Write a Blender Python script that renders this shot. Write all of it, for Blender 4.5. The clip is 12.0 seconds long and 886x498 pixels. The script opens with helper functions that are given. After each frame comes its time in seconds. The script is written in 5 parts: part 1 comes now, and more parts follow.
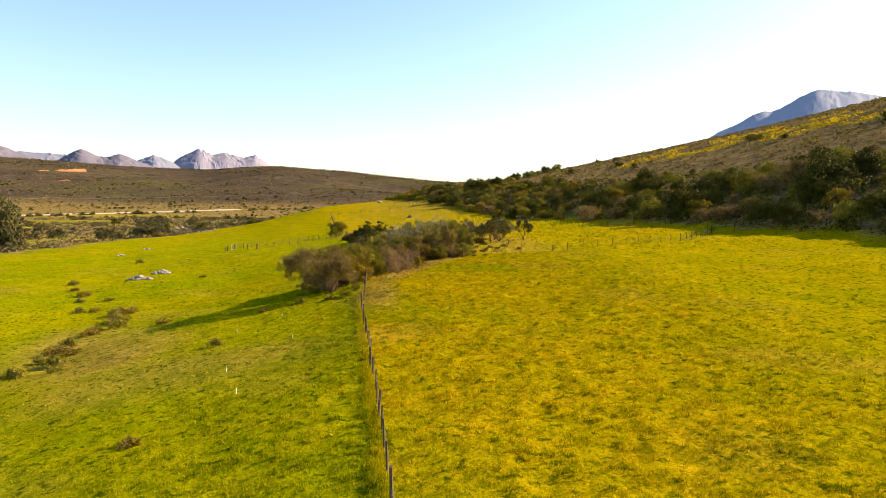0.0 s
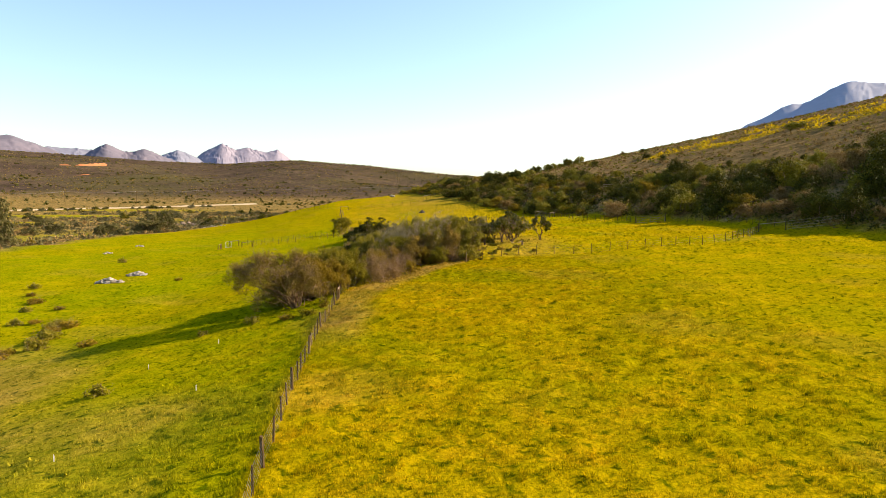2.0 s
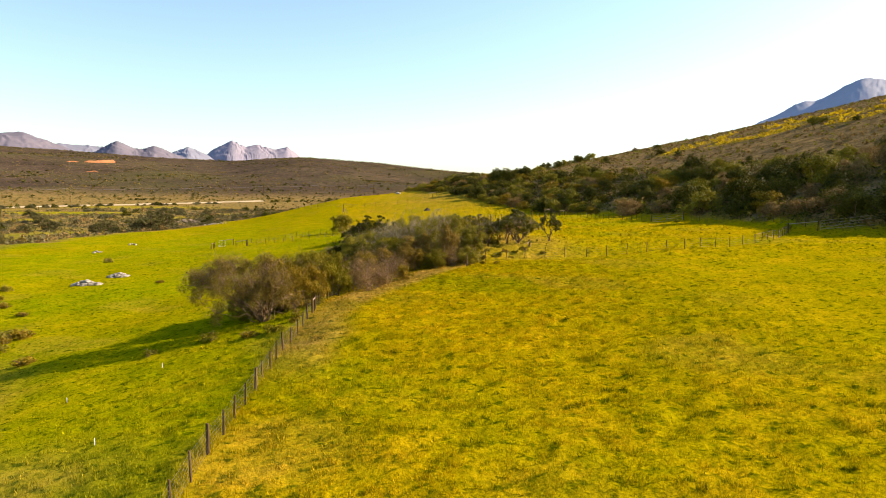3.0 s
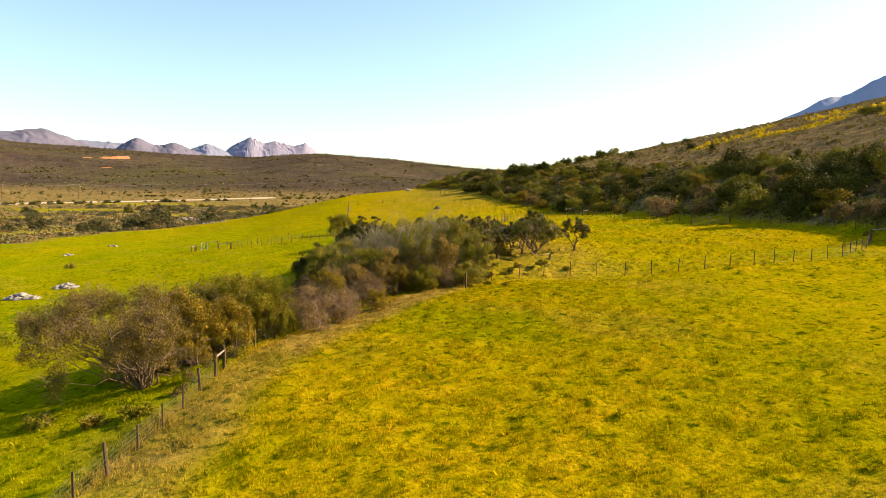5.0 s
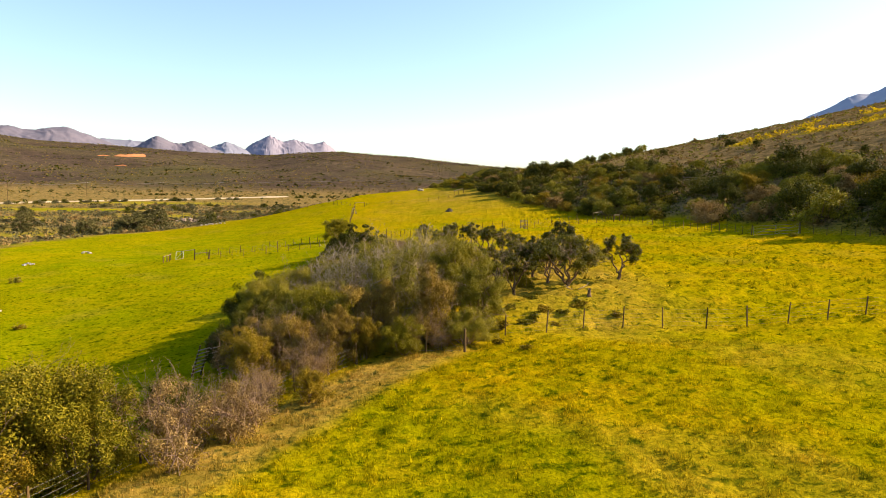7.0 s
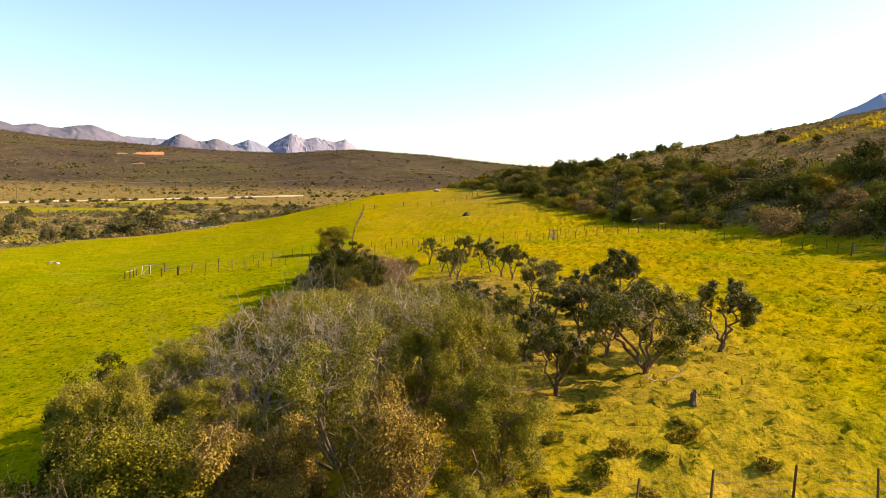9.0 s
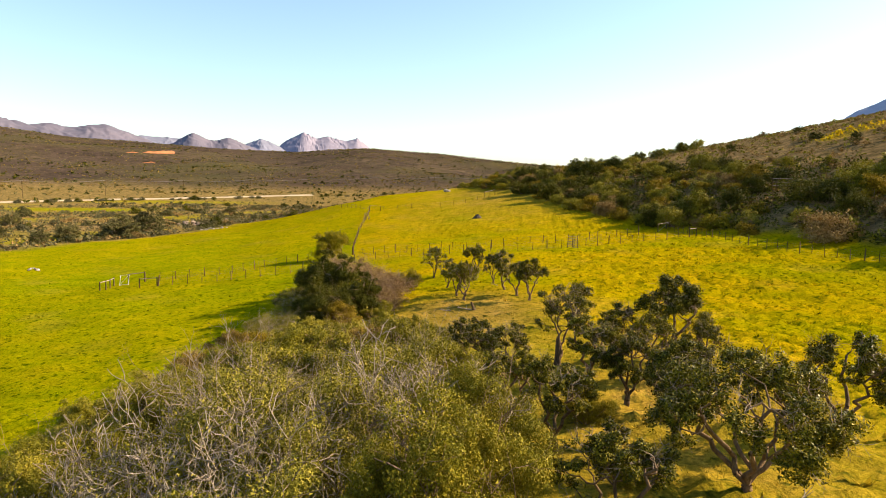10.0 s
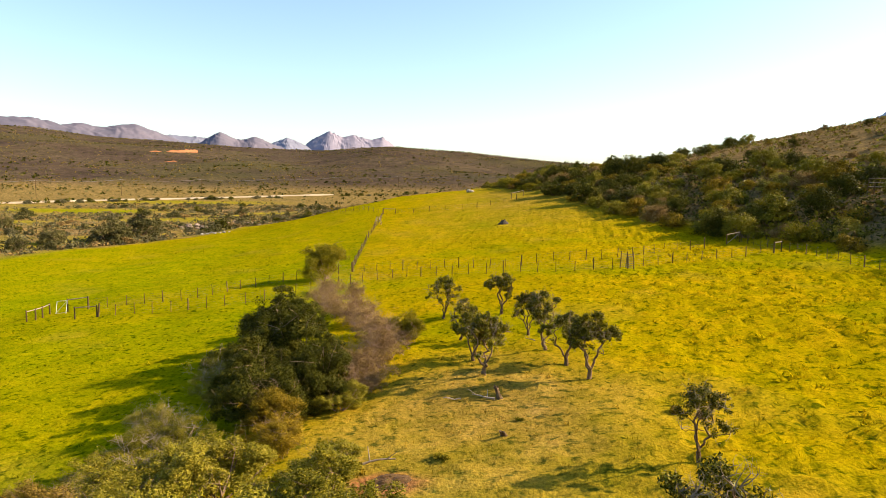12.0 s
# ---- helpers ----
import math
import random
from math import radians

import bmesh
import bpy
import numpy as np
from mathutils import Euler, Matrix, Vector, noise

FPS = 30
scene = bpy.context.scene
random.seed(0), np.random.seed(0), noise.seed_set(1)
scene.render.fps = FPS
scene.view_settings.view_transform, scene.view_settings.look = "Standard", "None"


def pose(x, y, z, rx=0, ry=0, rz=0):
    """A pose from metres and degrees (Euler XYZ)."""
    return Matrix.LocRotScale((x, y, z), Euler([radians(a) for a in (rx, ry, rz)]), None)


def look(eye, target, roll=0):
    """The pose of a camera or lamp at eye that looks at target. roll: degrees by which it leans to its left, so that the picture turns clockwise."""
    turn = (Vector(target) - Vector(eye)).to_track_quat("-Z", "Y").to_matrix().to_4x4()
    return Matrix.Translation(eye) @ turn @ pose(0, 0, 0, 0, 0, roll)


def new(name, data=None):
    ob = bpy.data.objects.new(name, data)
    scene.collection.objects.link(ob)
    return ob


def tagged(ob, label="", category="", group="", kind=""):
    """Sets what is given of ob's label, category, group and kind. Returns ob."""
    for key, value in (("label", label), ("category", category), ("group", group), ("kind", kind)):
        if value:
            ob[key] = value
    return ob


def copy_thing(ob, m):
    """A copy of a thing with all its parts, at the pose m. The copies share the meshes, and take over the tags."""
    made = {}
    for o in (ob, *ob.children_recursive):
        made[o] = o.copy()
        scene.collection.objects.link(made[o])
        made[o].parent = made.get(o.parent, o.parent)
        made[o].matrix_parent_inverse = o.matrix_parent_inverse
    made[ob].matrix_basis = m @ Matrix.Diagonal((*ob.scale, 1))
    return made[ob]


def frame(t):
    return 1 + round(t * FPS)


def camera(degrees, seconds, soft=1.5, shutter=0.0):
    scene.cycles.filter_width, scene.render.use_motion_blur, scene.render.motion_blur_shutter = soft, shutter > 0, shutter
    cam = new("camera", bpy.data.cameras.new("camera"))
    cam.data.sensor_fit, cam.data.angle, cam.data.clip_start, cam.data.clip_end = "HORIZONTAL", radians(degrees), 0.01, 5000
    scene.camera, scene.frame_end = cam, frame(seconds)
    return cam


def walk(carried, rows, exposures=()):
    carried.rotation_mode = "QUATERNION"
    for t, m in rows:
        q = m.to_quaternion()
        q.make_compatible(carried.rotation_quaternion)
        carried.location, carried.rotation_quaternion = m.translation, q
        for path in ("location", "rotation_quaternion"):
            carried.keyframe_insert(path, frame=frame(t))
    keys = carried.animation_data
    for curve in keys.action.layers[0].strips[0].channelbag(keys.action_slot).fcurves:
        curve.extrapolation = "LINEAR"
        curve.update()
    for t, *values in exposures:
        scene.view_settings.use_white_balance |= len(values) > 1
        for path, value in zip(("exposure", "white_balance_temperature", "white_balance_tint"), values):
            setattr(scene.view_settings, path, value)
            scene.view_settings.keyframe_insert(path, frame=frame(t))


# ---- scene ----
cam = camera(67.0, 12.0, soft=0.75)
PATH = [
    (0, (-0.247, -0.397, 8.49), (-0.218, 1.597, 8.339), 0.7),
    (0.5, (0.504, 3.043, 8.518), (0.514, 5.037, 8.363), 0.7),
    (1, (1.211, 6.601, 8.489), (1.204, 8.594, 8.331), 0.7),
    (1.5, (1.871, 10.276, 8.429), (1.849, 12.27, 8.266), 0.7),
    (2, (2.48, 14.071, 8.355), (2.444, 16.063, 8.187), 0.7),
    (2.5, (3.037, 17.982, 8.282), (2.987, 19.974, 8.111), 0.7),
    (3, (3.54, 22.007, 8.224), (3.476, 23.999, 8.048), 0.8),
    (3.5, (3.987, 26.143, 8.188), (3.91, 28.134, 8.009), 0.8),
    (4, (4.376, 30.384, 8.18), (4.285, 32.373, 7.998), 0.8),
    (4.5, (4.705, 34.724, 8.205), (4.602, 36.713, 8.02), 0.8),
    (5, (4.975, 39.158, 8.262), (4.858, 41.145, 8.076), 0.9),
    (5.5, (5.184, 43.677, 8.352), (5.054, 45.664, 8.164), 0.9),
    (6, (5.332, 48.276, 8.471), (5.188, 50.261, 8.282), 0.9),
    (6.5, (5.418, 52.946, 8.616), (5.26, 54.93, 8.425), 1.0),
    (7, (5.442, 57.68, 8.782), (5.27, 59.663, 8.59), 1.0),
    (7.5, (5.405, 62.47, 8.962), (5.219, 64.452, 8.769), 1.0),
    (8, (5.307, 67.31, 9.151), (5.106, 69.291, 8.956), 1.1),
    (8.5, (5.149, 72.193, 9.341), (4.931, 74.172, 9.144), 1.1),
    (9, (4.932, 77.112, 9.526), (4.697, 79.089, 9.327), 1.1),
    (9.5, (4.656, 82.063, 9.698), (4.403, 84.037, 9.498), 1.1),
    (10, (4.322, 87.039, 9.854), (4.052, 89.011, 9.651), 1.1),
    (10.5, (3.933, 92.039, 9.986), (3.644, 94.007, 9.782), 1.1),
    (11, (3.49, 97.059, 10.092), (3.182, 99.024, 9.886), 1.1),
    (11.5, (2.995, 102.098, 10.168), (2.668, 104.06, 9.961), 1.1),
    (12, (2.449, 107.157, 10.215), (2.104, 109.116, 10.006), 1.0),
]
walk(cam, [(t, look(eye, target, roll)) for t, eye, target, roll in PATH])


# ---- world, sun ----
SUN_AZ, SUN_EL = 73.0, 28.0  # degrees clockwise from +y, and above the horizon
world = bpy.data.worlds.new("sky")
scene.world = world
world.use_nodes = True
wn = world.node_tree.nodes
sky = wn.new("ShaderNodeTexSky")
sky.sky_type, sky.sun_disc = "NISHITA", False
sky.sun_elevation, sky.sun_rotation = radians(SUN_EL), radians(SUN_AZ)
sky.air_density, sky.dust_density, sky.ozone_density = 1.0, 0.9, 1.8
world.node_tree.links.new(sky.outputs[0], wn["Background"].inputs[0])
wn["Background"].inputs[1].default_value = 0.101
lamp = bpy.data.lights.new("sun", "SUN")
lamp.energy, lamp.angle, lamp.color = 5.0, radians(0.5), (1.0, 0.780, 0.54)
sun = new("sun", lamp)
a, e = radians(SUN_AZ), radians(SUN_EL)
sun.matrix_world = look((200 * math.sin(a) * math.cos(e), 200 * math.cos(a) * math.cos(e), 200 * math.sin(e)), (0, 0, 0))
scene.view_settings.exposure = 1.42


# ---- materials ----
def node(nt, kind, **sets):
    n = nt.nodes.new(kind)
    for k, v in sets.items():
        n.inputs[k].default_value = v
    return n


def noise_at(nt, scale, detail=4.0, rough=0.6, coords=None):
    n = node(nt, "ShaderNodeTexNoise", Scale=scale, Detail=detail, Roughness=rough)
    if coords:
        nt.links.new(coords, n.inputs["Vector"])
    return n.outputs["Fac"]


def ramp(nt, fac, stops):
    n = nt.nodes.new("ShaderNodeValToRGB")
    els = n.color_ramp.elements
    while len(els) < len(stops):
        els.new(0.5)
    for el, (p, c) in zip(els, stops):
        el.position, el.color = p, (*c, 1)
    nt.links.new(fac, n.inputs[0])
    return n.outputs[0]


def mix(nt, fac, a, b, mode="MIX"):
    n = nt.nodes.new("ShaderNodeMix")
    n.data_type, n.blend_type = "RGBA", mode
    for sock, v in ((n.inputs[0], fac), (n.inputs[6], a), (n.inputs[7], b)):
        if isinstance(v, (int, float)):
            sock.default_value = v
        elif isinstance(v, tuple):
            sock.default_value = (*v, 1)
        else:
            nt.links.new(v, sock)
    return n.outputs[2]


def maths(nt, op, a, b=0.0):
    n = nt.nodes.new("ShaderNodeMath")
    n.operation = op
    for sock, v in ((n.inputs[0], a), (n.inputs[1], b)):
        if isinstance(v, (int, float)):
            sock.default_value = v
        else:
            nt.links.new(v, sock)
    return n.outputs[0]


def attr(nt, name):
    n = nt.nodes.new("ShaderNodeAttribute")
    n.attribute_name = name
    return n.outputs["Fac"]


def fresh(name):
    m = bpy.data.materials.new(name)
    m.use_nodes = True
    nt = m.node_tree
    geo = nt.nodes.new("ShaderNodeNewGeometry")
    return m, nt, nt.nodes["Principled BSDF"], geo


def bump(nt, bsdf, height, strength, distance):
    n = node(nt, "ShaderNodeBump", Strength=strength, Distance=distance)
    nt.links.new(height, n.inputs["Height"])
    nt.links.new(n.outputs[0], bsdf.inputs["Normal"])


def let_through(nt, bsdf, colour, share):
    """Thin leaves: a share of the light goes through them."""
    thin = nt.nodes.new("ShaderNodeBsdfTranslucent")
    nt.links.new(colour, thin.inputs[0])
    both = nt.nodes.new("ShaderNodeMixShader")
    both.inputs[0].default_value = share
    nt.links.new(bsdf.outputs[0], both.inputs[1])
    nt.links.new(thin.outputs[0], both.inputs[2])
    nt.links.new(both.outputs[0], nt.nodes["Material Output"].inputs[0])


def cover_colour(nt, pos):
    """Colour of the land by its cover: yellow and green pasture, dry grass, heath, bare earth, flowers."""
    fine, mid, broad = noise_at(nt, 2.2, 5, 0.65, pos), noise_at(nt, 0.33, 4, 0.6, pos), noise_at(nt, 0.045, 3, 0.55, pos)
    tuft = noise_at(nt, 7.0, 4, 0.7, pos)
    yellow = ramp(nt, mid, [(0.30, (0.248, 0.200, 0.0009)), (0.50, (0.295, 0.218, 0.0012)), (0.70, (0.360, 0.238, 0.0025))])
    green = ramp(nt, mid, [(0.30, (0.135, 0.166, 0.0005)), (0.52, (0.182, 0.194, 0.0009)), (0.72, (0.240, 0.222, 0.002))])
    dry = ramp(nt, mid, [(0.3, (0.185, 0.124, 0.018)), (0.55, (0.285, 0.182, 0.034)), (0.75, (0.37, 0.245, 0.06))])
    heath = ramp(nt, mid, [(0.28, (0.075, 0.058, 0.020)), (0.45, (0.155, 0.106, 0.040)), (0.60, (0.225, 0.150, 0.060)), (0.78, (0.29, 0.205, 0.05))])
    wide = maths(nt, "ADD", maths(nt, "MULTIPLY", noise_at(nt, 0.0065, 4, 0.6, pos), 0.65), maths(nt, "MULTIPLY", broad, 0.35))
    # heath tones of the far hills, greyed and blued to paint distance haze
    moor = ramp(nt, wide, [(0.36, (0.030, 0.024, 0.019)), (0.48, (0.058, 0.042, 0.033)), (0.56, (0.066, 0.051, 0.034)), (0.66, (0.100, 0.073, 0.048))])
    # single bushes and bare spots of the far heath
    moor = mix(nt, 1.0, moor, ramp(nt, noise_at(nt, 0.11, 6, 0.72, pos), [(0.38, (0.45, 0.52, 0.5)), (0.48, (0.95,) * 3), (0.62, (1.35, 1.3, 1.2))]), "MULTIPLY")
    earth = ramp(nt, mid, [(0.3, (0.22, 0.075, 0.025)), (0.7, (0.48, 0.20, 0.08))])
    flower = ramp(nt, fine, [(0.42, (0.07, 0.065, 0.02)), (0.56, (0.50, 0.33, 0.008))])
    c = mix(nt, attr(nt, "green"), yellow, green)
    c = mix(nt, maths(nt, "MULTIPLY", attr(nt, "dry"), ramp(nt, broad, [(0.35, (0.6,) * 3), (0.6, (1, 1, 1))])), c, dry)
    c = mix(nt, ramp(nt, broad, [(0.30, (0.25,) * 3), (0.50, (0, 0, 0))]), c, (0.185, 0.200, 0.0008))
    c = mix(nt, attr(nt, "heath"), c, heath)
    moor = mix(nt, ramp(nt, noise_at(nt, 0.0042, 3, 0.55, pos), [(0.50, (0, 0, 0)), (0.62, (0.7,) * 3)]), moor, (0.070, 0.066, 0.024))
    c = mix(nt, attr(nt, "moor"), c, moor)
    c = mix(nt, attr(nt, "flower"), c, flower)
    c = mix(nt, attr(nt, "earth"), c, earth)
    # random turf tone; its dark ends also paint the shade sides of tufts
    c = mix(nt, 0.7, c, ramp(nt, fine, [(0.34, (0.55, 0.66, 0.6)), (0.46, (0.96,) * 3), (0.62, (1.14, 1.08, 1.3))]), "MULTIPLY")
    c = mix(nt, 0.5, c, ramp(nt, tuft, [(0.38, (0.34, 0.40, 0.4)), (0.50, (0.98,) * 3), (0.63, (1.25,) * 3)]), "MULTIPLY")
    # greener clumps, darkened to paint in the shade between tussocks
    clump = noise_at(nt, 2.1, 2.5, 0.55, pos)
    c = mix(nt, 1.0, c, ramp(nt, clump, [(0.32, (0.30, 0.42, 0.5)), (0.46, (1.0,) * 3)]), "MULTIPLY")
    return c, fine, tuft


def ground_material():
    m, nt, bsdf, geo = fresh("land cover")
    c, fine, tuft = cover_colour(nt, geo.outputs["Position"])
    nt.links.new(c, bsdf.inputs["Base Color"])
    bsdf.inputs["Roughness"].default_value, bsdf.inputs["Specular IOR Level"].default_value = 1.0, 0.0
    bsdf.inputs["Diffuse Roughness"].default_value = 0.08
    bump(nt, bsdf, maths(nt, "ADD", fine, maths(nt, "MULTIPLY", tuft, 0.5)), 0.7, 0.16)
    return m


def grass_material():
    m, nt, bsdf, geo = fresh("grass blades")
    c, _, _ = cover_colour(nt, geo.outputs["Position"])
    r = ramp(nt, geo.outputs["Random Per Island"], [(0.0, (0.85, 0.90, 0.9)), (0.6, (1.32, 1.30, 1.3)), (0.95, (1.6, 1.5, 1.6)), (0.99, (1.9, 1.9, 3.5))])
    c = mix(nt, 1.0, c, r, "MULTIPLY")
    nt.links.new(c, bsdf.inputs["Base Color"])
    bsdf.inputs["Roughness"].default_value, bsdf.inputs["Specular IOR Level"].default_value = 0.9, 0.0
    bsdf.inputs["Diffuse Roughness"].default_value = 0.08
    let_through(nt, bsdf, c, 0.28)
    return m


def leaf_material(name, dark, mid, light, gloss=0.5, thin=0.25, shine=0.04):
    """Leaves: three tones spread over the leaves, some light passing through them."""
    m, nt, bsdf, geo = fresh(name)
    info = nt.nodes.new("ShaderNodeObjectInfo")
    n = noise_at(nt, 0.9, 3, 0.6, geo.outputs["Position"])
    v = maths(nt, "ADD", maths(nt, "MULTIPLY", geo.outputs["Random Per Island"], 0.55), maths(nt, "MULTIPLY", n, 0.5))
    v = maths(nt, "ADD", v, maths(nt, "MULTIPLY", maths(nt, "SUBTRACT", info.outputs["Random"], 0.5), 0.25))
    c = ramp(nt, v, [(0.22, dark), (0.52, mid), (0.85, light)])
    nt.links.new(c, bsdf.inputs["Base Color"])
    bsdf.inputs["Roughness"].default_value, bsdf.inputs["Specular IOR Level"].default_value = gloss, shine
    let_through(nt, bsdf, c, thin)
    return m


def grained(name, low, high, scale, rough=0.9, relief=0.02, stretch=(1, 1, 1), metal=0.0):
    """Wood, bark, stone, earth: two noises over the given tones, with relief."""
    m, nt, bsdf, geo = fresh(name)
    info = nt.nodes.new("ShaderNodeObjectInfo")
    tex = nt.nodes.new("ShaderNodeTexCoord")
    mp = nt.nodes.new("ShaderNodeMapping")
    mp.inputs["Scale"].default_value = stretch
    nt.links.new(tex.outputs["Object"], mp.inputs[0])
    n1, n2 = noise_at(nt, scale, 6, 0.65, mp.outputs[0]), noise_at(nt, scale * 0.17, 3, 0.6, mp.outputs[0])
    v = maths(nt, "ADD", maths(nt, "MULTIPLY", n1, 0.55), maths(nt, "MULTIPLY", n2, 0.45))
    v = maths(nt, "ADD", v, maths(nt, "MULTIPLY", maths(nt, "SUBTRACT", info.outputs["Random"], 0.5), 0.16))
    nt.links.new(ramp(nt, v, [(0.32, low), (0.68, high)]), bsdf.inputs["Base Color"])
    bsdf.inputs["Roughness"].default_value, bsdf.inputs["Metallic"].default_value = rough, metal
    bsdf.inputs["Specular IOR Level"].default_value = 0.25
    bump(nt, bsdf, n1, 0.7, relief)
    return m


LAND = ground_material()
GRASS = grass_material()
LEAF_OLIVE = leaf_material("olive leaves", (0.085, 0.080, 0.004), (0.188, 0.166, 0.009), (0.315, 0.255, 0.024), 0.5, 0.16, 0.06)
LEAF_DARK = leaf_material("dark glossy leaves", (0.022, 0.025, 0.002), (0.056, 0.058, 0.004), (0.140, 0.120, 0.012), 0.55, 0.09)
LEAF_GOLD = leaf_material("golden leaves", (0.080, 0.060, 0.004), (0.190, 0.134, 0.008), (0.350, 0.232, 0.014), 0.6, 0.15)
LEAF_BROWN = leaf_material("brown dry leaves", (0.105, 0.068, 0.020), (0.215, 0.140, 0.044), (0.34, 0.230, 0.085), 0.75, 0.15)
LEAF_GREEN = leaf_material("bright green leaves", (0.060, 0.060, 0.003), (0.150, 0.132, 0.005), (0.280, 0.220, 0.014), 0.55, 0.15)
LEAF_GREY = leaf_material("grey green leaves", (0.084, 0.077, 0.007), (0.190, 0.170, 0.016), (0.31, 0.256, 0.042), 0.65, 0.15)
LEAF_SAGE = leaf_material("sage grey leaves", (0.055, 0.052, 0.022), (0.105, 0.096, 0.042), (0.165, 0.145, 0.065), 0.7, 0.15)
BARK = grained("grey brown bark", (0.085, 0.056, 0.030), (0.34, 0.24, 0.145), 14, 0.95, 0.03, (1, 1, 0.3))
LEAF_STREAM = leaf_material("dull green leaves", (0.042, 0.042, 0.014), (0.095, 0.088, 0.028), (0.18, 0.155, 0.052), 0.7, 0.10)
LEAF_RUST = leaf_material("rusty brown olive leaves", (0.090, 0.063, 0.010), (0.220, 0.150, 0.022), (0.37, 0.250, 0.045), 0.7, 0.15)
LEAF_DOME = leaf_material("brown olive leaves", (0.058, 0.043, 0.008), (0.165, 0.118, 0.019), (0.29, 0.205, 0.042), 0.7, 0.12)
# the bright third tone also paints sunlit highlights on the leaves
LEAF_GLOSS = leaf_material("glossy green leaves", (0.020, 0.022, 0.001), (0.060, 0.062, 0.003), (0.270, 0.220, 0.012), 0.42, 0.10, 0.08)
BARK_TAN = grained("tan gnarled bark", (0.052, 0.032, 0.014), (0.25, 0.160, 0.076), 16, 0.95, 0.03, (1, 1, 0.3))
BARK_GREY = grained("grey twig bark", (0.11, 0.082, 0.052), (0.34, 0.265, 0.18), 12, 0.9, 0.02, (1, 1, 0.3))
BARK_PALE = grained("pale dead wood", (0.15, 0.112, 0.07), (0.42, 0.34, 0.24), 12, 0.9, 0.02, (1, 1, 0.3))
TWIG = grained("twigs", (0.12, 0.076, 0.046), (0.31, 0.205, 0.125), 5, 0.9, 0.005)
POST_WOOD = grained("weathered post wood", (0.050, 0.031, 0.010), (0.15, 0.094, 0.034), 18, 0.9, 0.01, (1, 1, 0.12))
RAIL_WOOD = grained("pale weathered rail", (0.16, 0.12, 0.085), (0.36, 0.27, 0.19), 18, 0.85, 0.01, (1, 1, 0.2))
WIRE = grained("galvanised wire", (0.12, 0.11, 0.10), (0.24, 0.22, 0.2), 30, 0.45, 0.001, (1, 1, 1), 0.7)
STONE = grained("pale quartz stone", (0.10, 0.085, 0.06), (0.50, 0.43, 0.33), 3, 0.9, 0.05)
HILL_Y = [-300, 100, 150, 200, 260, 320, 400, 520, 800, 1200]
HILL_K = [1.25, 1.25, 1.2, 1.08, 0.9, 0.72, 0.54, 0.36, 0.14, 0.04]
HILL_AZ = [-100, -60, -43, -38, -34.5, -30.5, -25, -21, -19, -16, -13, -11, -7, -3, 1.5, 8, 11, 14, 17, 21, 26, 100]
HILL_H = [90, 100, 95, 91, 79, 76, 68, 66, 64, 72, 77, 73, 67, 58, 46, 40, 48, 66, 84, 95, 100, 100]

def sstep(a, b, v):
    u = np.clip((np.asarray(v, float) - a) / (b - a), 0, 1)
    return u * u * (3 - 2 * u)


def waves(x, y, size, seed):
    """Smooth rolling unevenness between about -1 and 1."""
    rng, z = np.random.RandomState(seed), 0
    for k in range(7):
        a, p = rng.uniform(0, math.pi), rng.uniform(0, 6.28)
        w = 6.28 / (size * rng.uniform(0.6, 1.5))
        z = z + np.sin((x * math.cos(a) + y * math.sin(a)) * w + p)
    return z / 4.0


def belt_foot(y):
    """x at which the meadow ends and the scrubby hillside begins."""
    return np.interp(y, [-200, 40, 88, 111, 182, 222, 265, 298, 350, 420, 800], [82, 66, 58, 51, 36, 20, 4, -10, -32, -60, -140])


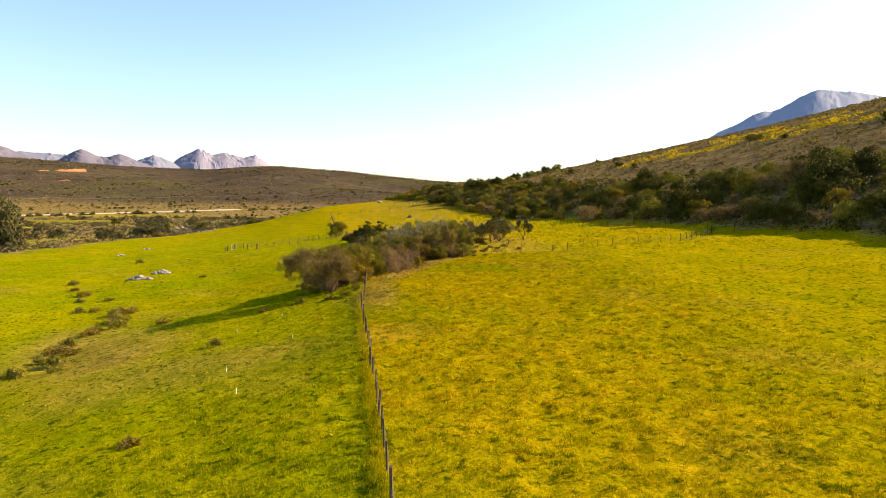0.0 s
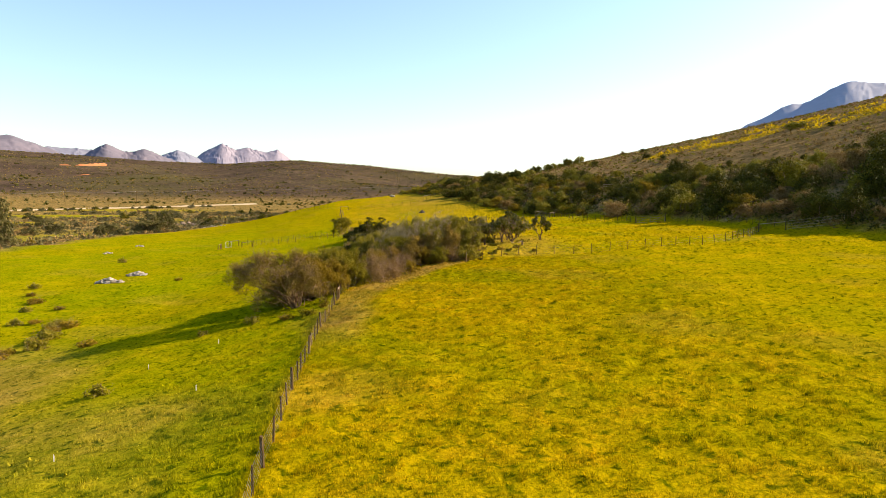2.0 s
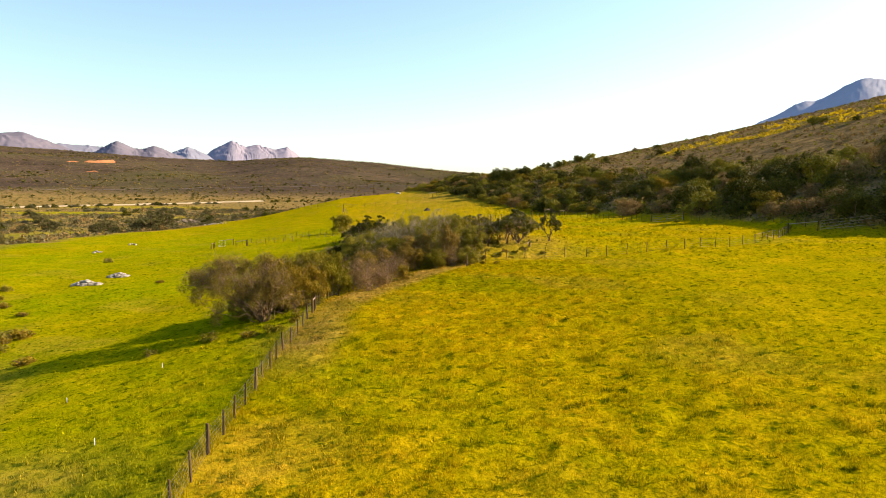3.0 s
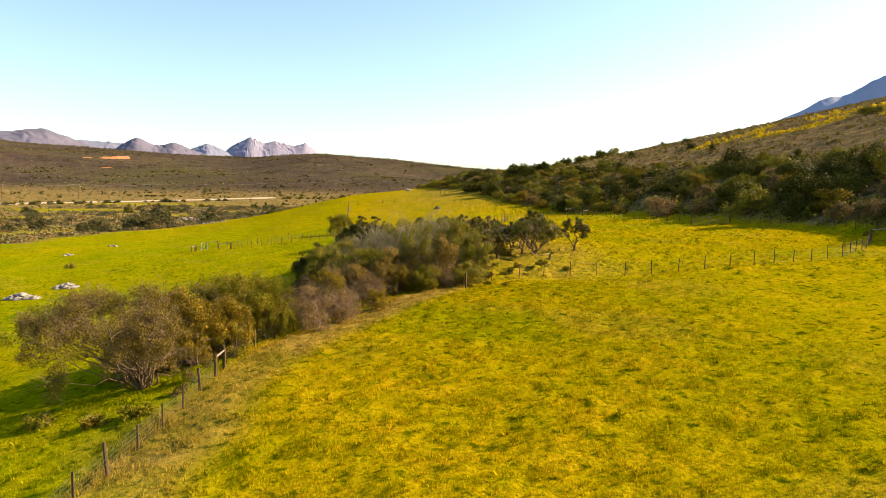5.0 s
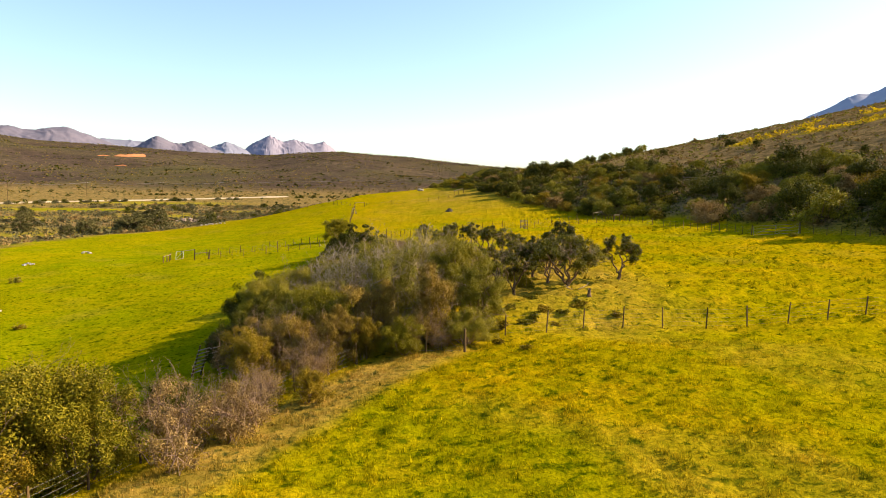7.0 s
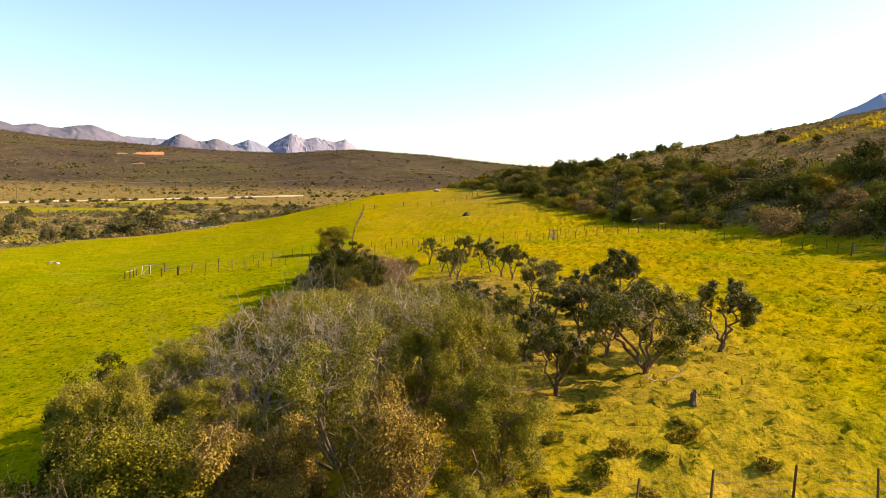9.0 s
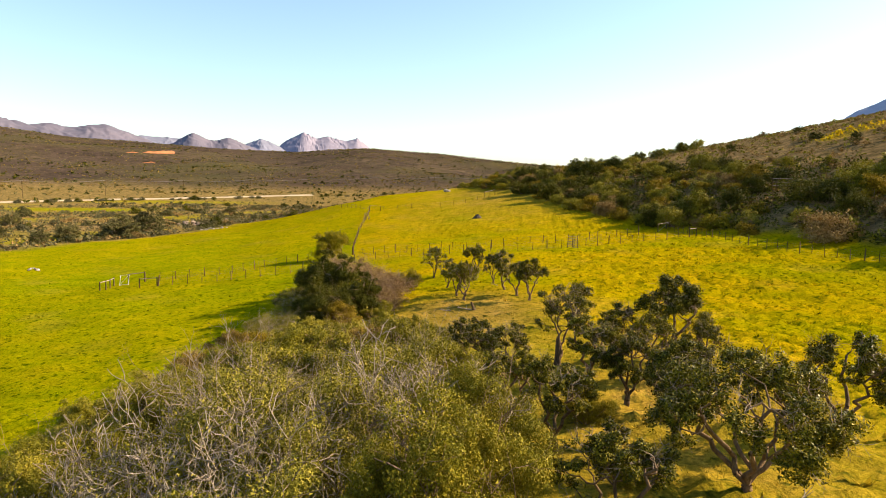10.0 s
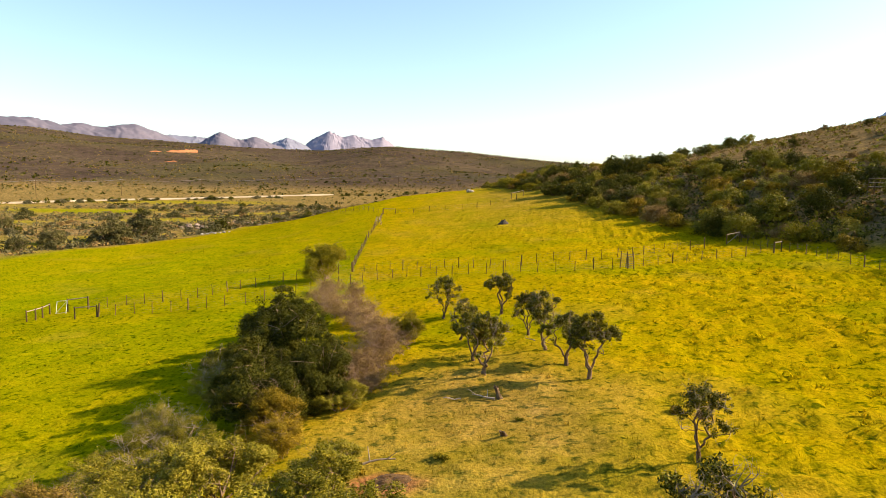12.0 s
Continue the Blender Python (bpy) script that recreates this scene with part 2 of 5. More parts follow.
def ground(x, y):
    x, y = np.asarray(x, float), np.asarray(y, float)
    # cross section of the meadow: near part steeper towards the valley, far part gentler
    near = np.interp(x, [-400, -130, -60, -45, -32, -22, -14, -5, 2, 10, 25, 45, 70, 200], [-6.5, -7.3, -7.3, -6.8, -5.7, -3.7, -2.1, -0.5, 0.1, 0.6, 1.5, 2.6, 4, 9])
    far = np.interp(x, [-400, -150, -110, -80, -60, -48, -30, -18, -8, 4, 25, 45, 70, 200], [-6, -7.6, -7.6, -7.3, -6.4, -5.0, -3.1, -1.9, -0.7, 0.5, 1.7, 3, 4, 9])
    z = near + (far - near) * sstep(90, 165, y)
    z = z + 1.0 * np.exp(-((y - 105) / 22) ** 2 - ((x - 9) / 14) ** 2)
    # the spur at the far end of the meadow
    d = x - belt_foot(y)
    z = z + 9.4 * (1 - 0.6 * sstep(0, 70, d)) * sstep(195, 335, y) * sstep(-108, -48, x) * (1 - sstep(350, 560, y))
    # hillside beside the meadow
    dd = np.maximum(d, 0)
    soft = np.where(dd < 6, dd * dd / 12, dd - 3)
    rise = 0.265 * np.where(soft < 190, soft, 190 + 90 * (1 - np.exp(-(soft - 190) / 90)))
    z = z + rise * np.interp(y, HILL_Y, HILL_K)
    # plain, then the far hills whose height goes by direction
    r = np.hypot(x, y)
    az = np.degrees(np.arctan2(x, np.maximum(y, 1e-3) + 0 * x))
    crest = np.interp(az, HILL_AZ, HILL_H)
    hill = sstep(560, 1500, r) * crest
    lumps = waves(x, y, 260, 5) * 5 + waves(x, y, 90, 6) * 1.5
    z = z * (1 - sstep(480, 800, r) * sstep(20, -8, az)) - 5.0 * sstep(480, 800, r) * sstep(20, -8, az)
    z = z + (hill + lumps * sstep(620, 1000, r) * (1 - sstep(1250, 1450, r))) * np.where(y > 0, 1, 0)
    # small unevenness
    z = z + 0.10 * waves(x, y, 9, 2) + 0.22 * waves(x, y, 31, 3) * sstep(10, 60, r)
    # a shallow dip along the cross fence, shaped to fit its posts to the camera's view
    off = y - (94.06 + 0.186 * (x - 5.4))
    z = z - 0.7 * np.exp(-((off / np.where(off < 0, 5.0, 2.8)) ** 2)) * sstep(-1, 5, x) * sstep(28, 15, x)
    return z
# ---- end terrain


def fence_line(y):
    """x of the long fence and of the hedge that carries it on: greener pasture lies on its low side."""
    return np.interp(y, [-100, 0, 19, 28, 41.5, 57, 64, 70, 90, 130, 150, 185, 194, 258, 330], [8, 0.6, -1.45, -2.6, -4.35, -6.5, -6.9, -7.3, -7, -10, -13, -22, -25, -41, -55])


def low_edge(y):
    """x at which the pasture gives way to the scrub along the stream."""
    return np.interp(y, [-200, 177, 222, 245, 275, 325, 380, 600], [-118, -114, -111, -109, -97, -103, -95, -60])


def patch(x, y, cx, cy, rx, ry, turn=0.0):
    c, s = math.cos(turn), math.sin(turn)
    u, v = (x - cx) * c + (y - cy) * s, -(x - cx) * s + (y - cy) * c
    return np.exp(-(((u / rx) ** 2 + (v / ry) ** 2) ** 2))


def valley_meadows(x, y):
    """Green grass between the scrub of the valley floor."""
    return patch(x, y, -213, 378, 36, 22, 0.35) + patch(x, y, -222, 484, 55, 26, 0.5) + 0.7 * sstep(0.15, 0.7, waves(x, y, 55, 61)) * sstep(-95, -125, x) * sstep(460, 400, y)


def land_cover(x, y):
    wob = waves(x, y, 14, 11) * 2.0 + waves(x, y, 3.1, 12) * 0.7
    r = np.hypot(x, y)
    d = x - belt_foot(y)
    green = sstep(0.25, -0.7, x - fence_line(y) + 0.06 * wob) * (0.78 + 0.22 * waves(x, y, 40, 13)) * (1 - 0.55 * sstep(190, 290, y))
    # greener on the right, which also paints the darkening of backlit tufts
    green = np.maximum(green, 0.25 * sstep(5, 18, x) * sstep(125, 100, y) * sstep(70, 50, x))
    green = np.maximum(green, 0.7 * valley_meadows(x, y))
    green = np.maximum(green, 0.5 * sstep(0.1, 0.9, waves(x, y, 24, 14)))
    off = x - np.interp(y, [50, 58, 70, 79, 85, 91], [-4.0, -5.6, -5.6, -3.6, -1.2, 2.4]) + 0.15 * wob
    dry = 0.85 * np.exp(-(off / 1.9) ** 4) * sstep(50, 62, y) * sstep(97, 89, y) + 0.9 * patch(x, y, -1, 132, 7, 13) + 0.7 * patch(x, y, 8, 113, 8, 13) + 0.25 * patch(x, y, 11, 99, 7, 6)
    dry = dry + 0.6 * patch(x, y, -30, 58, 7, 16, 0.5) + 0.45 * patch(x, y, -16, 40, 9, 6) + 0.5 * patch(x, y, -75, 105, 9, 7)
    dry = dry + 0.16 * sstep(0.35, 0.9, waves(x, y, 17, 15)) + 0.6 * sstep(205, 300, y) * sstep(-40, -10, x)
    heath = sstep(4.0, 8.5, d + wob * 0.7)
    left = low_edge(y) - x
    heath = np.maximum(heath, sstep(-3, 4, left + wob * 2) * (0.62 + 0.38 * sstep(-0.3, 0.35, waves(x, y, 38, 16))))
    heath = np.maximum(heath, sstep(335, 420, y))
    heath = heath * (1 - 0.9 * np.clip(valley_meadows(x, y), 0, 1))
    moor = sstep(690, 770, r) * sstep(24, 12, np.degrees(np.arctan2(x, np.maximum(y, 1.0)))) * (0.88 + 0.12 * waves(x, y, 80, 22))
    strip = sstep(450, 480, r) * sstep(740, 660, r) * sstep(-40, -80, x)
    heath, dry = heath - 0.15 * strip * heath, np.maximum(dry, 0.28 * strip)
    lower = np.interp(y, [150, 194, 260, 330], [110, 90, 66, 56])
    flower = sstep(0.0, 0.55, waves(x, y, 26, 17) + 0.08) * sstep(0, 9, d - lower) * sstep(62, 42, d - lower) * sstep(60, 110, y) * sstep(290, 255, y)
    earth = patch(x, y, -3.3, 128.4, 1.5, 1.0)
    return {"green": np.clip(green, 0, 1), "dry": np.clip(dry, 0, 1), "heath": np.clip(heath, 0, 1), "flower": np.clip(flower, 0, 1), "earth": np.clip(earth, 0, 1), "moor": np.clip(moor, 0, 1)}


def raw_mesh(name, verts, faces, material, smooth=False):
    """A mesh from arrays of corners and of faces that all have the same number of corners."""
    verts, faces = np.asarray(verts, np.float32), np.asarray(faces, np.int32)
    me = bpy.data.meshes.new(name)
    n, k = faces.shape
    me.vertices.add(len(verts))
    me.vertices.foreach_set("co", verts.ravel())
    me.loops.add(n * k)
    me.loops.foreach_set("vertex_index", faces.ravel())
    me.polygons.add(n)
    me.polygons.foreach_set("loop_start", np.arange(0, n * k, k, dtype=np.int32))
    me.polygons.foreach_set("use_smooth", np.full(n, smooth))
    me.update(calc_edges=True)
    me.materials.append(material)
    return me


def with_cover(me, x, y):
    for key, v in land_cover(x, y).items():
        me.attributes.new(key, "FLOAT", "POINT").data.foreach_set("value", v.astype(np.float32))


def stretch(fine, mid, steps, ends):
    """Grid lines: close in the middle, wider round it, then widening out to the ends."""
    lines = list(np.arange(fine[0], fine[1] + 1e-6, steps[0]))
    lines = list(np.arange(mid[0], fine[0] - 0.1, steps[1])) + lines + list(np.arange(fine[1] + steps[1], mid[1], steps[1]))
    for sign, end in ((1, ends[1]), (-1, ends[0])):
        v, s = (lines[-1] if sign > 0 else lines[0]), steps[1]
        while sign * (end - v) > 0:
            s = min(s * 1.075, 90)
            v += sign * s
            lines = lines + [v] if sign > 0 else [v] + lines
    return np.array(lines)


def hummock(p):
    """The fine unevenness of the turf."""
    a, b = noise.noise(p * 0.75), noise.noise(p * 1.8 + Vector((9, 4, 2)))
    return 0.09 * a + 0.21 * max(0.0, b) ** 1.2 - 0.10 * max(0.0, -b - 0.1) + 0.06 * noise.noise(p * 2.9)


def turf(x, y):
    """The unevenness of the turf at a place: deepened in the upper pasture to fit the dark dashes in view."""
    deepen = 1.1 * min(1, max(0, (y - 89) / 7)) * min(1, max(0, (x - 4) / 6))
    return hummock(Vector((x, y, 0))) * (1 + deepen)


def build_ground():
    gx, gy = stretch((-24, 34), (-46, 54), (0.35, 0.65), (-4600, 4600)), stretch((12, 135), (6, 205), (0.35, 0.65), (-1500, 4700))
    x, y = np.meshgrid(gx, gy)
    x, y = x.ravel(), y.ravel()
    z = ground(x, y)
    near = (x > -60) & (x < 70) & (y > 5) & (y < 260)
    for i in np.nonzero(near)[0]:
        z[i] += turf(x[i], y[i])
    nx, ny = len(gx), len(gy)
    i = (np.arange(ny - 1)[:, None] * nx + np.arange(nx - 1)[None]).ravel()
    me = raw_mesh("ground", np.stack([x, y, z], 1), np.stack([i, i + 1, i + nx + 1, i + nx], 1), LAND, True)
    with_cover(me, x, y)
    tagged(new("ground", me), "grassy valley ground rising into brown heath hills", "ground", kind="structure")


build_ground()


def mountain(name, label, material, az, height, distance, depth, seed, craggy, relief=0.055):
    """A rocky range seen far off: crest heights by direction, with spurs and gullies that wind down its flanks."""
    cols, rows = 300, 81
    a = np.linspace(az[0], az[-1], cols)
    h = np.interp(a, az, height)
    soft = np.array([0.1, 0.2, 0.4, 0.2, 0.1])
    for k in range(3):
        h = np.convolve(np.pad(h, 2, "edge"), soft, "valid")
    worn = h
    for k in range(90):
        worn = np.convolve(np.pad(worn, 2, "edge"), soft, "valid")
    verts = []
    for j in range(rows):
        v = j / (rows - 1) * 2 - 1
        v = math.copysign(abs(v) ** 1.8, v)
        share = min(1.0, abs(v) * 4.5)
        for ak, hk in zip(a, h * (1 - share) + worn * share):
            # long front flank: gentle slopes mute the shading in place of haze
            r = distance + (depth * 2.6 if v < 0 else depth * 0.6) * v
            q = Vector((ak * 0.60 + v * 1.6, v * 3.4, seed))
            bend = 0.55 * noise.noise(q * 1.6 + Vector((5, 1, 0)))
            q = q + Vector((bend, 0, 0))
            ridge = abs(noise.noise(q * 1.3)) + 0.45 * abs(noise.noise(q * 3.1)) + 0.2 * abs(noise.noise(q * 7.0))
            fine = noise.fractal(q * 9, 1.0, 2.1, 3)
            crest = 1 + craggy * (0.022 * noise.fractal(q * 3.4, 0.9, 2.1, 4))
            body = max(0.0, 1 - abs(v)) ** (1.0 + 0.25 * abs(v))
            z = hk * crest * body + hk * (relief * (0.42 - ridge) + 0.010 * craggy * fine) * math.sin(abs(v) * math.pi) ** 0.8
            x, y = r * math.sin(radians(ak)), r * math.cos(radians(ak))
            verts.append((x, y, z - 30))
    i = (np.arange(rows - 1)[:, None] * cols + np.arange(cols - 1)[None]).ravel()
    me = raw_mesh(name, verts, np.stack([i, i + 1, i + cols + 1, i + cols], 1), material, True)
    tagged(new(name, me), label, "mountain", kind="structure")


# rock colours with distance haze mixed in as lilac, blue and grey tints
ROCK_LILAC_HAZE = grained("pale lilac rock", (0.182, 0.172, 0.220), (0.262, 0.238, 0.285), 0.012, 1.0, 4.0)
ROCK_BLUE_HAZE = grained("blue grey mountain", (0.13, 0.14, 0.19), (0.22, 0.225, 0.28), 0.010, 1.0, 4.0)
# the blue is air haze, put into the slope's base colour
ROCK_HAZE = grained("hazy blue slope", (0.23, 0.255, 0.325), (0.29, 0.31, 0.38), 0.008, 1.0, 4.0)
ROCK_BROWN_HAZE = grained("brown grey mountain", (0.090, 0.088, 0.120), (0.160, 0.142, 0.172), 0.012, 1.0, 4.0)

mountain("mountain_1", "rocky mountain range with pale lilac haze in its colour", ROCK_LILAC_HAZE,
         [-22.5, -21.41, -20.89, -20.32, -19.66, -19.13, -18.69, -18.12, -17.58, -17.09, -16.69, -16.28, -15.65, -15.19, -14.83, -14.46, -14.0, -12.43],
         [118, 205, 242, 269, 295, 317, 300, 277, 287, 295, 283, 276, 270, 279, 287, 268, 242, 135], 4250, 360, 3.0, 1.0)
mountain("mountain_2", "pointed mountain with blue grey haze in its colour", ROCK_BLUE_HAZE,
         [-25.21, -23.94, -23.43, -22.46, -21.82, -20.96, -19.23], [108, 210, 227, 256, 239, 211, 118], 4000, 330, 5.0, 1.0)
mountain("mountain_3", "dark cone shaped mountain with a lower shoulder", ROCK_BROWN_HAZE,
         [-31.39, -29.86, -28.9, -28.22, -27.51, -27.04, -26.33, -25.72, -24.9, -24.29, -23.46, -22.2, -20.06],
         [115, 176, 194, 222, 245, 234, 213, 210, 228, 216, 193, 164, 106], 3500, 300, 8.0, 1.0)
mountain("mountain_4", "rounded brown mountain ridge with lilac haze in its colour", ROCK_BROWN_HAZE,
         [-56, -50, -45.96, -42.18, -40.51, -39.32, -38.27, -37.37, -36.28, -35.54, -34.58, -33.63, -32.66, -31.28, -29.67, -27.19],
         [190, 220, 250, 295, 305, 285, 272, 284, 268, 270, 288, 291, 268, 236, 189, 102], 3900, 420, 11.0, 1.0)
mountain("mountain_5", "low far mountain plateau with pale haze in its colour", ROCK_BLUE_HAZE, [-37, -35.31, -31.39, -29.35, -27.68, -25.56], [180, 236, 272, 267, 256, 186], 4450, 200, 13.0, 1.0)
mountain("mountain_6", "mountain with blue haze in its colour behind the hillside", ROCK_HAZE,
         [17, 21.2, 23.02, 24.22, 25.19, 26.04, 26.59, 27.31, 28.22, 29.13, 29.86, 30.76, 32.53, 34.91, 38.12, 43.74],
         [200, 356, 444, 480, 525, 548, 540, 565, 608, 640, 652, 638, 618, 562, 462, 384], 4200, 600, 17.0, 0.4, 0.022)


# ---- shapes for plants, posts and stones ----
def frame_of(way):
    way = np.asarray(way, float)
    way = way / (np.linalg.norm(way) + 1e-9)
    side = np.cross(way, (0.31, 0.17, 0.93) if abs(way[2]) < 0.9 else (1, 0.2, 0))
    side /= np.linalg.norm(side)
    return way, side, np.cross(way, side)


def tube_arrays(segs, sides):
    """Corners and faces of tapered tubes, one for each (start, end, radius, radius)."""
    verts, faces = [], []
    turn = np.arange(sides) * 2 * math.pi / sides
    cs, sn = np.cos(turn)[:, None], np.sin(turn)[:, None]
    ring = np.arange(sides)
    for p, q, r0, r1 in segs:
        _, u, v = frame_of(np.subtract(q, p))
        b = len(verts) * sides
        verts += [np.asarray(p) + r0 * (cs * u + sn * v), np.asarray(q) + r1 * (cs * u + sn * v)]
        faces.append(np.stack([b + ring, b + (ring + 1) % sides, b + sides + (ring + 1) % sides, b + sides + ring], 1))
    return np.concatenate(verts), np.concatenate(faces)


def limb(rng, segs, tips, p, way, length, radius, level, spec):
    """One limb that winds upwards in short tapered pieces and forks into thinner ones."""
    n = spec["pieces"]
    way = np.asarray(way, float)
    for k in range(n):
        way = way + rng.normal(0, spec["wind"], 3) + np.array((0, 0, spec["lift"]))
        way /= np.linalg.norm(way)
        q = p + way * length / n
        r1 = radius * (1 - 0.45 / n)
        segs.append((p, q, radius, r1))
        p, radius = q, r1
        if level >= spec["levels"] - 2 and k >= n // 2:
            tips.append(p)
    if level < spec["levels"]:
        m = rng.randint(spec["fork"][0], spec["fork"][1] + 1)
        _, u, v = frame_of(way)
        a0 = rng.uniform(0, 6.28)
        for k in range(m):
            a = a0 + k * 6.28 / m + rng.uniform(-0.5, 0.5)
            out = way + spec["spread"] * rng.uniform(0.6, 1.2) * (math.cos(a) * u + math.sin(a) * v)
            limb(rng, segs, tips, p, out, length * spec["shrink"] * rng.uniform(0.75, 1.15), radius * (0.72 if m > 1 else 0.9), level + 1, spec)


def leaf_arrays(rng, places, size, out=None, corners=4):
    """Kite-shaped leaves, one at each place, facing all ways but mostly outwards and up."""
    n = len(places)
    nrm = rng.normal(0, 0.75, (n, 3)) + (0, 0, 0.45)
    if out is not None:
        nrm += out * 1.1
    nrm /= np.linalg.norm(nrm, axis=1, keepdims=True)
    u = np.cross(nrm, rng.normal(0, 1, (n, 3)))
    u /= np.linalg.norm(u, axis=1, keepdims=True) + 1e-9
    v = np.cross(nrm, u)
    s = size * rng.uniform(0.6, 1.35, (n, 1))
    fold = nrm * s * 0.12
    a, b, c, d = places - u * s * 0.5, places + v * s * 0.28 + fold, places + u * s * 0.55, places - v * s * 0.28 + fold
    if corners == 3:
        a, b = places - u * s * 0.5 + v * s * 0.34, places - u * s * 0.5 - v * s * 0.34
        return np.stack([a, b, c], 1).reshape(-1, 3), np.arange(3 * n).reshape(-1, 3)
    verts = np.stack([a, b, c, d], 1).reshape(-1, 3)
    return verts, np.arange(4 * n).reshape(-1, 4)


def part(name, me, parent, label=""):
    ob = new(name, me)
    ob.parent = parent
    return tagged(ob, label)


def lump_places(rng, lumps, count, inner=0.45):
    """Places in a crown of overlapping lumps (x, y, z, radius), thicker towards their skins, with gaps."""
    lumps = np.asarray(lumps, float)
    w = lumps[:, 3] ** 2
    pick = rng.choice(len(lumps), int(count * 1.9), p=w / w.sum())
    way = rng.normal(0, 1, (len(pick), 3))
    way /= np.linalg.norm(way, axis=1, keepdims=True)
    rad = lumps[pick, 3] * rng.uniform(inner, 1.0, len(pick)) ** 0.6 * (1 + 0.13 * rng.normal(0, 1, len(pick)))
    p = lumps[pick, :3] + way * rad[:, None] * (1, 1, 0.85)
    keep = np.ones(len(p), bool)
    for x, y, z, r in lumps:
        keep &= ((p - (x, y, z)) ** 2).sum(1) > (r * inner * 0.9) ** 2
    gap = np.sin(p[:, 0] * 3.1 + 1) + np.sin(p[:, 1] * 2.7 + 2) + np.sin(p[:, 2] * 3.7) + 0.8 * np.sin(p[:, 0] * 7 + p[:, 1] * 6)
    keep &= (gap > -1.15) & (p[:, 2] > 0.06)
    p, way = p[keep], way[keep]
    return p[:count], way[:count]


def sprays(rng, balls, each, share=0.36):
    """Smaller lumps on the skins of the large ones, so that the crown is made of sprays with gaps between."""
    out = []
    for x, y, z, r in balls:
        for k in range(each):
            w = rng.normal(0, 1, 3) + (0, 0, 0.35)
            w /= np.linalg.norm(w)
            d = r * rng.uniform(0.62, 0.98)
            out.append((x + w[0] * d, y + w[1] * d, max(0.12, z + w[2] * d * 0.9), r * share * rng.uniform(0.6, 1.35)))
    return out


def shrub(name, seed, wide, high, lumps, leaves, leaf, leafmat, woodmat=None, twigs=120, twig_len=0.7, squat=0.25, label="", category="shrub", stems=6, inner=0.45, low=0.2, spray=9, thin=1.0, share=0.36):
    """A bush of many stems and a crown of lumps. Twigs stand out of the crown."""
    rng = np.random.RandomState(seed)
    balls = []
    for k in range(lumps):
        a, u = rng.uniform(0, 6.28), math.sqrt(rng.uniform(0, 1))
        rr = wide * rng.uniform(0.30, 0.52)
        x, y = math.cos(a) * u * (wide - rr * 0.8), math.sin(a) * u * (wide - rr * 0.8)
        top = high * (1 - squat * u * u * 1.6) - rr * 0.85
        z = max(rr * 0.5, top * rng.uniform(low, 1.0))
        balls.append((x, y, z, rr))
    crown = sprays(rng, balls, spray, share) if spray else balls
    p, way = lump_places(rng, crown, leaves, inner if not spray else 0.25)
    # core: extra inner leaves, added to block light through the hollow crown
    core = np.concatenate([np.array((x, y, z)) + rng.normal(0, 0.24, (max(12, min(130, leaves // (40 * lumps))), 3)) * r for x, y, z, r in balls])
    core = core[core[:, 2] > 0.15]
    root = tagged(new(name), label, category)
    segs, fine = [], []
    foot = np.array((0.0, 0.0, -0.25))
    for x, y, z, r in balls:
        at = np.array((x, y, z))
        mid = foot * 0.4 + at * 0.6 * (1, 1, 0.8) + rng.normal(0, 0.12, 3)
        mid[2] = max(mid[2], 0.05)
        w = 0.011 * high * rng.uniform(0.6, 1.3) * thin
        segs += [(foot, mid, w, w * 0.7), (mid, at, w * 0.7, w * 0.4)]
        for j in range(stems // 2):
            segs.append((at, at + rng.normal(0, 0.45, 3) * r, w * 0.4, w * 0.18))
    spec = {"pieces": 3, "wind": 0.22, "lift": 0.07, "levels": 2, "fork": (2, 3), "spread": 0.7, "shrink": 0.62}
    for k in range(twigs):
        x, y, z, r = balls[rng.randint(len(balls))]
        hub = np.array((x, y, z))
        at = hub + rng.normal(0, 0.38, 3) * r
        at[2] = max(at[2], 0.1)
        w = rng.normal(0, 1, 3) * (1, 1, 0.6) + (0, 0, 1.0)
        w /= np.linalg.norm(w)
        own = []
        limb(rng, own, [], at, w, r * 0.75 + twig_len * rng.uniform(0.0, 0.35), (0.0055 + 0.0011 * high * rng.uniform(0.3, 1)) * thin, 0, spec)
        for _ in range(4):
            if all(0.0 < q[2] < high + 0.35 and math.hypot(q[0], q[1]) < wide * 1.1 for _, q, _, _ in own):
                break
            own = [(at + (p0 - at) * 0.72, at + (q - at) * 0.72, r0, r1) for p0, q, r0, r1 in own]
        fine += [(hub, at, own[0][2], own[0][2])] + own
    v, f = tube_arrays(segs, 5)
    if fine:
        v2, f2 = tube_arrays(fine, 3)
        v, f = np.concatenate([v, v2]), np.concatenate([f, f2 + len(v)])
    part("trunk", raw_mesh("trunk", v, f, woodmat or TWIG, True), root)
    v, f = leaf_arrays(rng, p, leaf, way, 3)
    v2, f2 = leaf_arrays(rng, core, max(leaf * 1.3, 0.032 * wide), None, 3)
    part("crown", raw_mesh("crown", np.concatenate([v, v2]), np.concatenate([f, f2 + len(v)]), leafmat), root)
    return root


